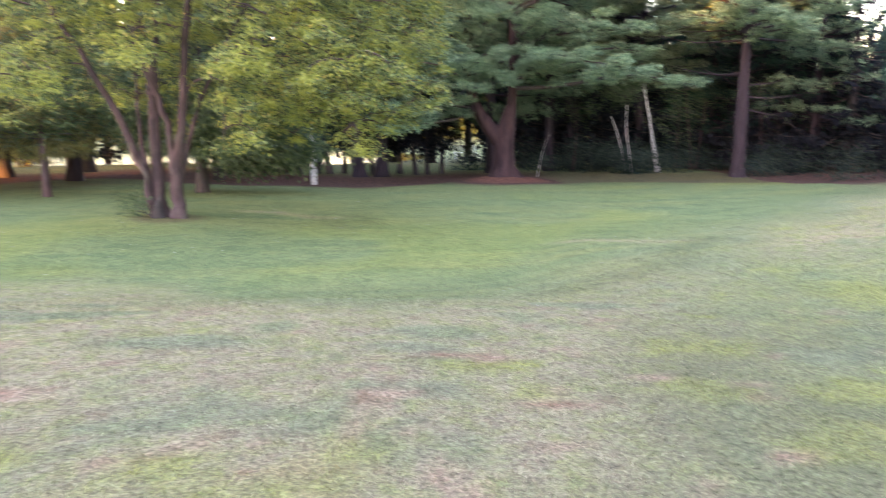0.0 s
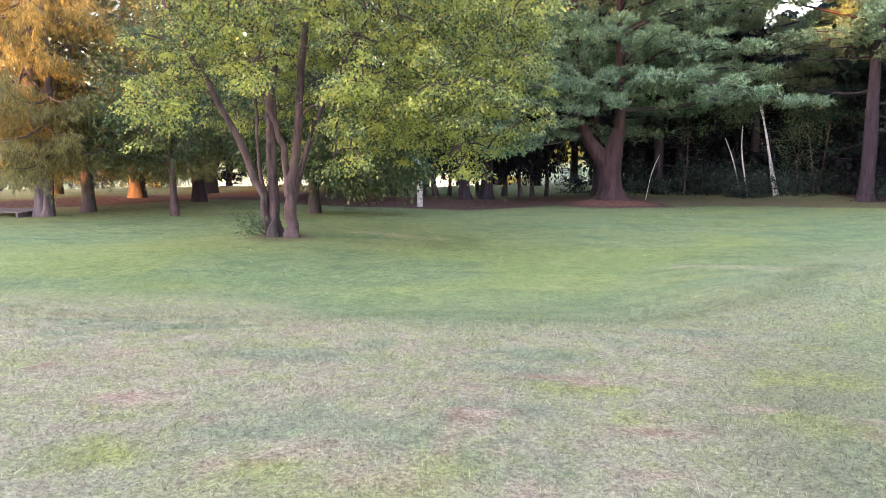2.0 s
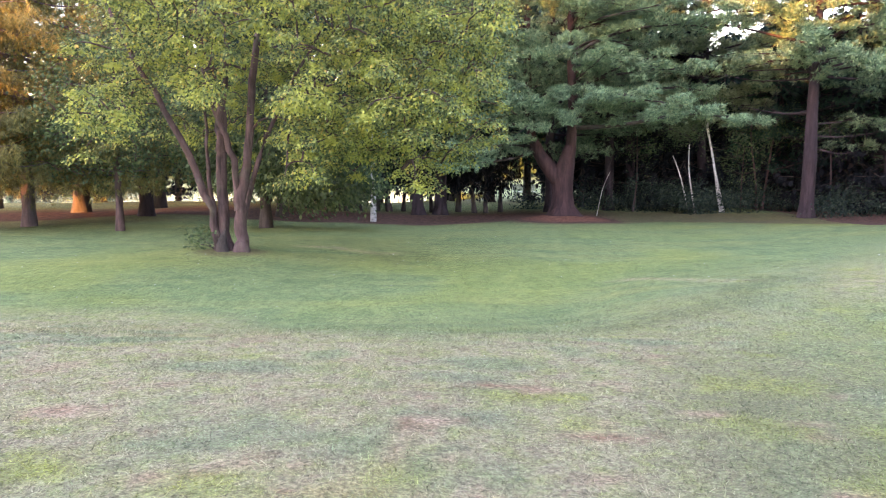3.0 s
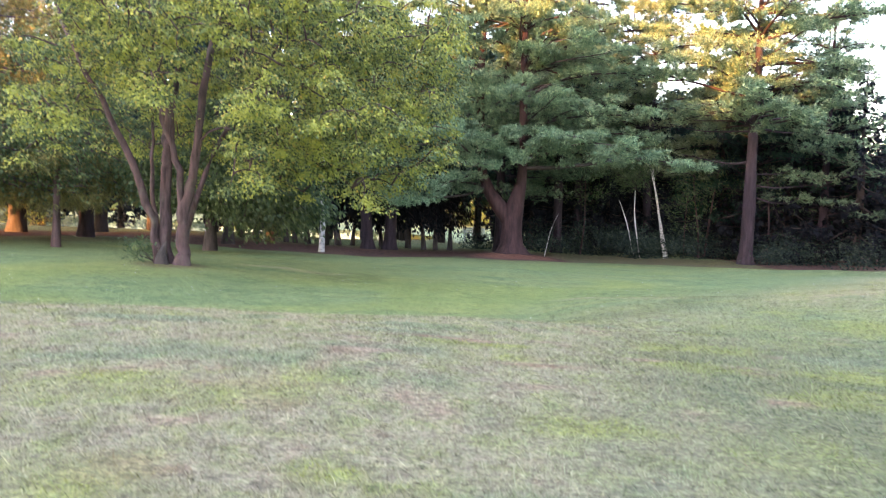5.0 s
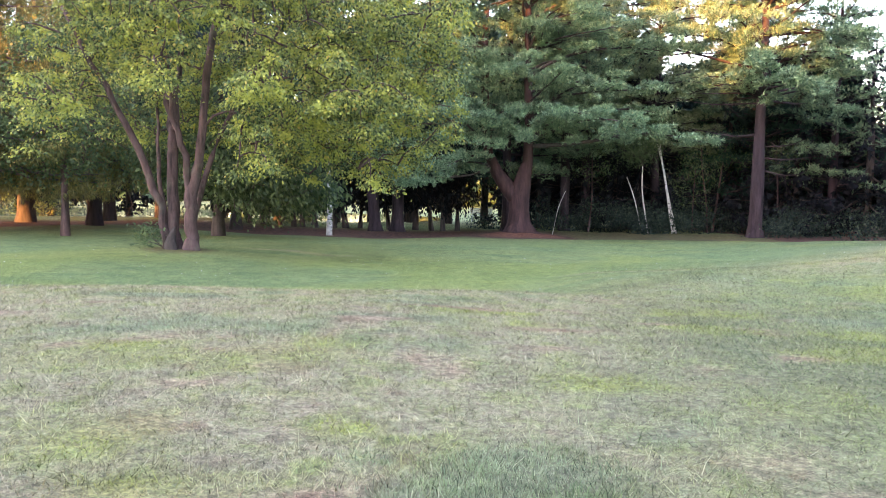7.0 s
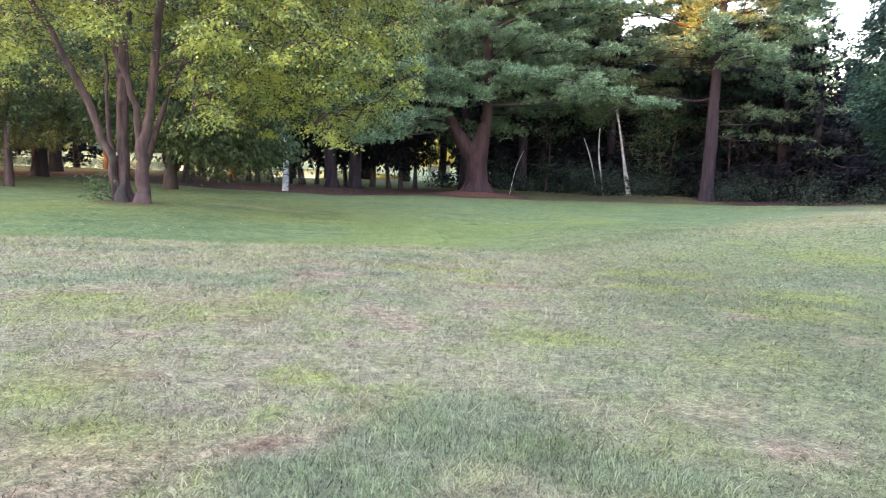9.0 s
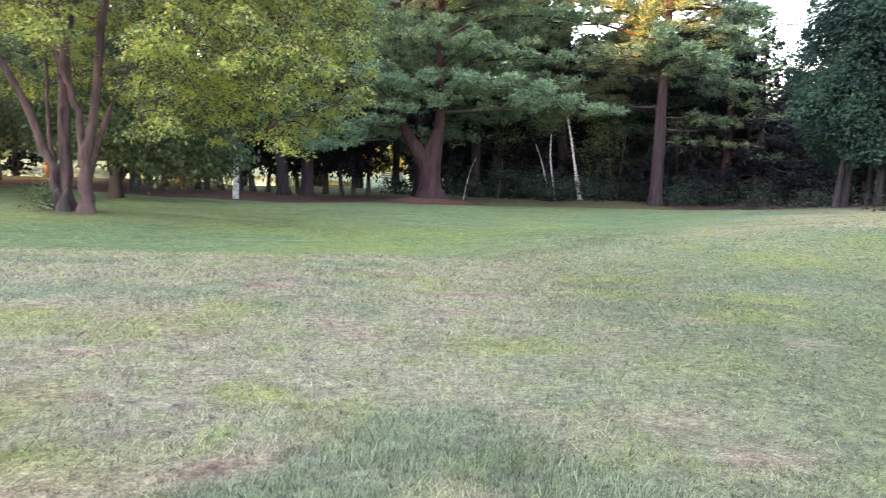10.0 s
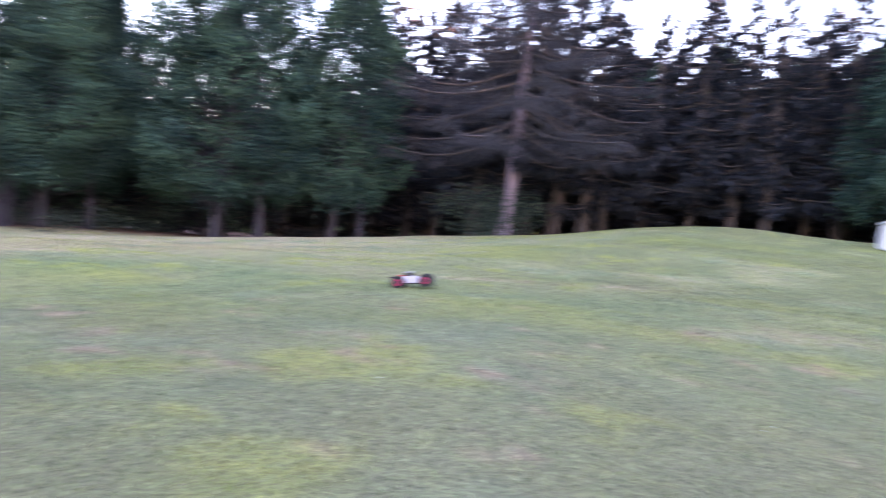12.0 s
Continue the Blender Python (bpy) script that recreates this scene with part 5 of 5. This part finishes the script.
def block(bm, lo, hi, taper=1.0):
    v = [bm.verts.new((x, y, z)) for z, s in ((lo[2], 1.0), (hi[2], taper)) for x, y in
         ((lo[0] * s, lo[1] * s), (hi[0] * s, lo[1] * s), (hi[0] * s, hi[1] * s), (lo[0] * s, hi[1] * s))]
    for f in ((0, 1, 2, 3), (4, 5, 6, 7), (0, 1, 5, 4), (1, 2, 6, 5), (2, 3, 7, 6), (3, 0, 4, 7)):
        bm.faces.new([v[i] for i in f])


def lathe(bm, profile, sides=24):
    """Turn (radius, y) pairs about the y axis."""
    rings = [[bm.verts.new((r * math.cos(2 * math.pi * k / sides), y, r * math.sin(2 * math.pi * k / sides))) for k in range(sides)] for r, y in profile]
    for a, b in zip(rings, rings[1:]):
        for k in range(sides):
            bm.faces.new((a[k], a[(k + 1) % sides], b[(k + 1) % sides], b[k]))
    bm.faces.new(rings[0]); bm.faces.new(rings[-1])


def build_buggy():
    x, y = 7.88, 3.80
    g = on_ground(x, y, 0.0)
    car = thing("toy_buggy", g, "white and red radio-controlled buggy with black tyres on the grass", "toy car", turn=-72)
    ahead = on_ground(x + 0.16 * math.cos(radians(-72)), y + 0.16 * math.sin(radians(-72))).z - on_ground(x - 0.16 * math.cos(radians(-72)), y - 0.16 * math.sin(radians(-72))).z
    car.matrix_basis = pose(g.x, g.y, g.z, 0, -math.degrees(math.atan2(ahead, 0.32)) - 7.0, -72)
    white, red, black = plain("buggy_white", (0.5, 0.48, 0.54), 0.35), plain("buggy_red", (0.62, 0.07, 0.04), 0.35), plain("buggy_black", (0.02, 0.02, 0.022), 0.6)
    rubber, rim_red = plain("buggy_tyre", (0.02, 0.02, 0.02), 0.9), plain("buggy_rim", (0.40, 0.03, 0.09), 0.4)

    def hull(bm):
        secs = ((-0.20, 0.055, 0.075, 0.10), (-0.12, 0.075, 0.065, 0.145), (0.0, 0.085, 0.06, 0.15), (0.08, 0.07, 0.06, 0.125), (0.17, 0.045, 0.065, 0.10), (0.225, 0.03, 0.07, 0.085))
        rings = [[bm.verts.new((px, sy * w, z)) for sy, z in ((-1, lo), (1, lo), (0.9, (lo + hi) / 2 + 0.01), (0.55, hi), (-0.55, hi), (-0.9, (lo + hi) / 2 + 0.01))] for px, w, lo, hi in secs]
        for a, b in zip(rings, rings[1:]):
            for k in range(6):
                bm.faces.new((a[k], a[(k + 1) % 6], b[(k + 1) % 6], b[k]))
        bm.faces.new(rings[0]); bm.faces.new(rings[-1])
    shaped("body", white, hull, car, "white moulded body shell", 0.006)
    shaped("cab", black, lambda bm: block(bm, (-0.10, -0.055, 0.145), (0.02, 0.055, 0.185), 0.8), car, "black cab windows", 0.008)
    shaped("roof", white, lambda bm: block(bm, (-0.09, -0.045, 0.187), (0.01, 0.045, 0.197)), car, "", 0.003)
    shaped("stripe", red, lambda bm: block(bm, (-0.195, -0.062, 0.115), (-0.105, 0.062, 0.165), 0.9), car, "orange-red rear panel", 0.006)
    shaped("chassis", black, lambda bm: block(bm, (-0.19, -0.07, 0.045), (0.20, 0.07, 0.062)), car, "black chassis plate", 0.004)
    shaped("wing", black, lambda bm: block(bm, (-0.275, -0.10, 0.138), (-0.205, 0.10, 0.148)), car, "black rear wing", 0.003)
    for sy in (-0.04, 0.04):
        shaped("wing_strut", black, lambda bm, sy=sy: block(bm, (-0.225, sy - 0.006, 0.08), (-0.205, sy + 0.006, 0.140)), car)
    shaped("front_bumper", black, lambda bm: block(bm, (0.215, -0.05, 0.055), (0.245, 0.05, 0.085)), car, "", 0.005)
    for px, r in ((-0.155, 0.080), (0.170, 0.078)):
        shaped("axle", black, lambda bm, px=px: block(bm, (px - 0.008, -0.13, 0.072), (px + 0.008, 0.13, 0.086)), car)
        for sy in (-1, 1):
            shaped("shock_absorber", rim_red, lambda bm, px=px, sy=sy: block(bm, (px - 0.009, min(sy * 0.075, sy * 0.092), 0.065), (px + 0.009, max(sy * 0.075, sy * 0.092), 0.14)), car)
            w = shaped("wheel", black, lambda bm: lathe(bm, [(0.021, -0.043), (0.021, 0.043)], 14), car)
            w.location = (px, sy * 0.135, r)
            shaped("tyre", rubber, lambda bm, r=r: lathe(bm, [(0.042, -0.034), (r * 0.88, -0.036), (r, -0.026), (r, 0.026), (r * 0.88, 0.036), (0.042, 0.034)], 28), w)
            shaped("rim", rim_red, lambda bm: lathe(bm, [(0.022, -0.034), (0.030, -0.039), (0.043, -0.035), (0.043, 0.035), (0.030, 0.039), (0.022, 0.034)], 20), w, "red-pink plastic rim")


build_buggy()


# ---- white pedestal with a post at the top of the slope ----
def build_pedestal():
    x, y = 19.9, -2.75
    g = on_ground(x, y, -0.03)
    paint = plain("white_paint", (0.78, 0.78, 0.80), 0.55, 0, 0.06, 3)
    ob = thing("garden_pedestal", g, "white-painted pedestal carrying a slim white post", "pedestal", turn=8)
    shaped("base", paint, lambda bm: block(bm, (-0.32, -0.32, 0), (0.32, 0.32, 0.62), 0.92), ob, "", 0.03)
    shaped("cap", paint, lambda bm: block(bm, (-0.33, -0.33, 0.62), (0.33, 0.33, 0.68), 0.9), ob, "", 0.015)
    t = Tubes(); t.limb([(0, 0, 0.66), (0, 0, 1.4), (0, 0, 2.2)], [0.06, 0.055, 0.05], 12)
    part("post", t.mesh("post", paint), ob)


build_pedestal()


# ---- things on the far side, seen under the trees ----
def build_bench(at, turn):
    paint = plain("bench_paint", (0.74, 0.73, 0.72), 0.6, 0, 0.1, 5)
    g = on_ground(*at)
    ob = thing("park_bench", g, "white-painted slatted park bench on the far lawn", "bench", turn=turn)
    for k in range(3):
        shaped("seat_slat", paint, lambda bm, k=k: block(bm, (-0.8, -0.2 + k * 0.15, 0.42), (0.8, -0.07 + k * 0.15, 0.45)), ob)
    for k in range(3):
        shaped("back_slat", paint, lambda bm, k=k: block(bm, (-0.8, 0.25, 0.55 + k * 0.14), (0.8, 0.28, 0.65 + k * 0.14)), ob)
    for sx in (-0.65, 0.65):
        shaped("leg", paint, lambda bm, sx=sx: block(bm, (sx - 0.03, -0.2, 0), (sx + 0.03, -0.14, 0.42)), ob)
        shaped("leg", paint, lambda bm, sx=sx: block(bm, (sx - 0.03, 0.2, 0), (sx + 0.03, 0.26, 0.95)), ob)


build_bench((2.0, 50.0), 10)


def build_planks():
    wood = plain("weathered_plank", (0.14, 0.115, 0.12), 0.85, 0, 0.3, 6)
    g = on_ground(-17.9, 22.3, 0.0)
    ob = thing("plank_platform", g, "low weathered grey plank platform beside a spruce trunk", "platform", turn=-12)
    for k in range(5):
        shaped("plank", wood, lambda bm, k=k: block(bm, (-1.3, -0.55 + k * 0.22, 0.16), (1.1, -0.36 + k * 0.22, 0.20)), ob, "", 0.006)
    for sx in (-1.1, 0.9):
        shaped("bearer", wood, lambda bm, sx=sx: block(bm, (sx - 0.05, -0.55, 0), (sx + 0.05, 0.55, 0.158)), ob)


build_planks()
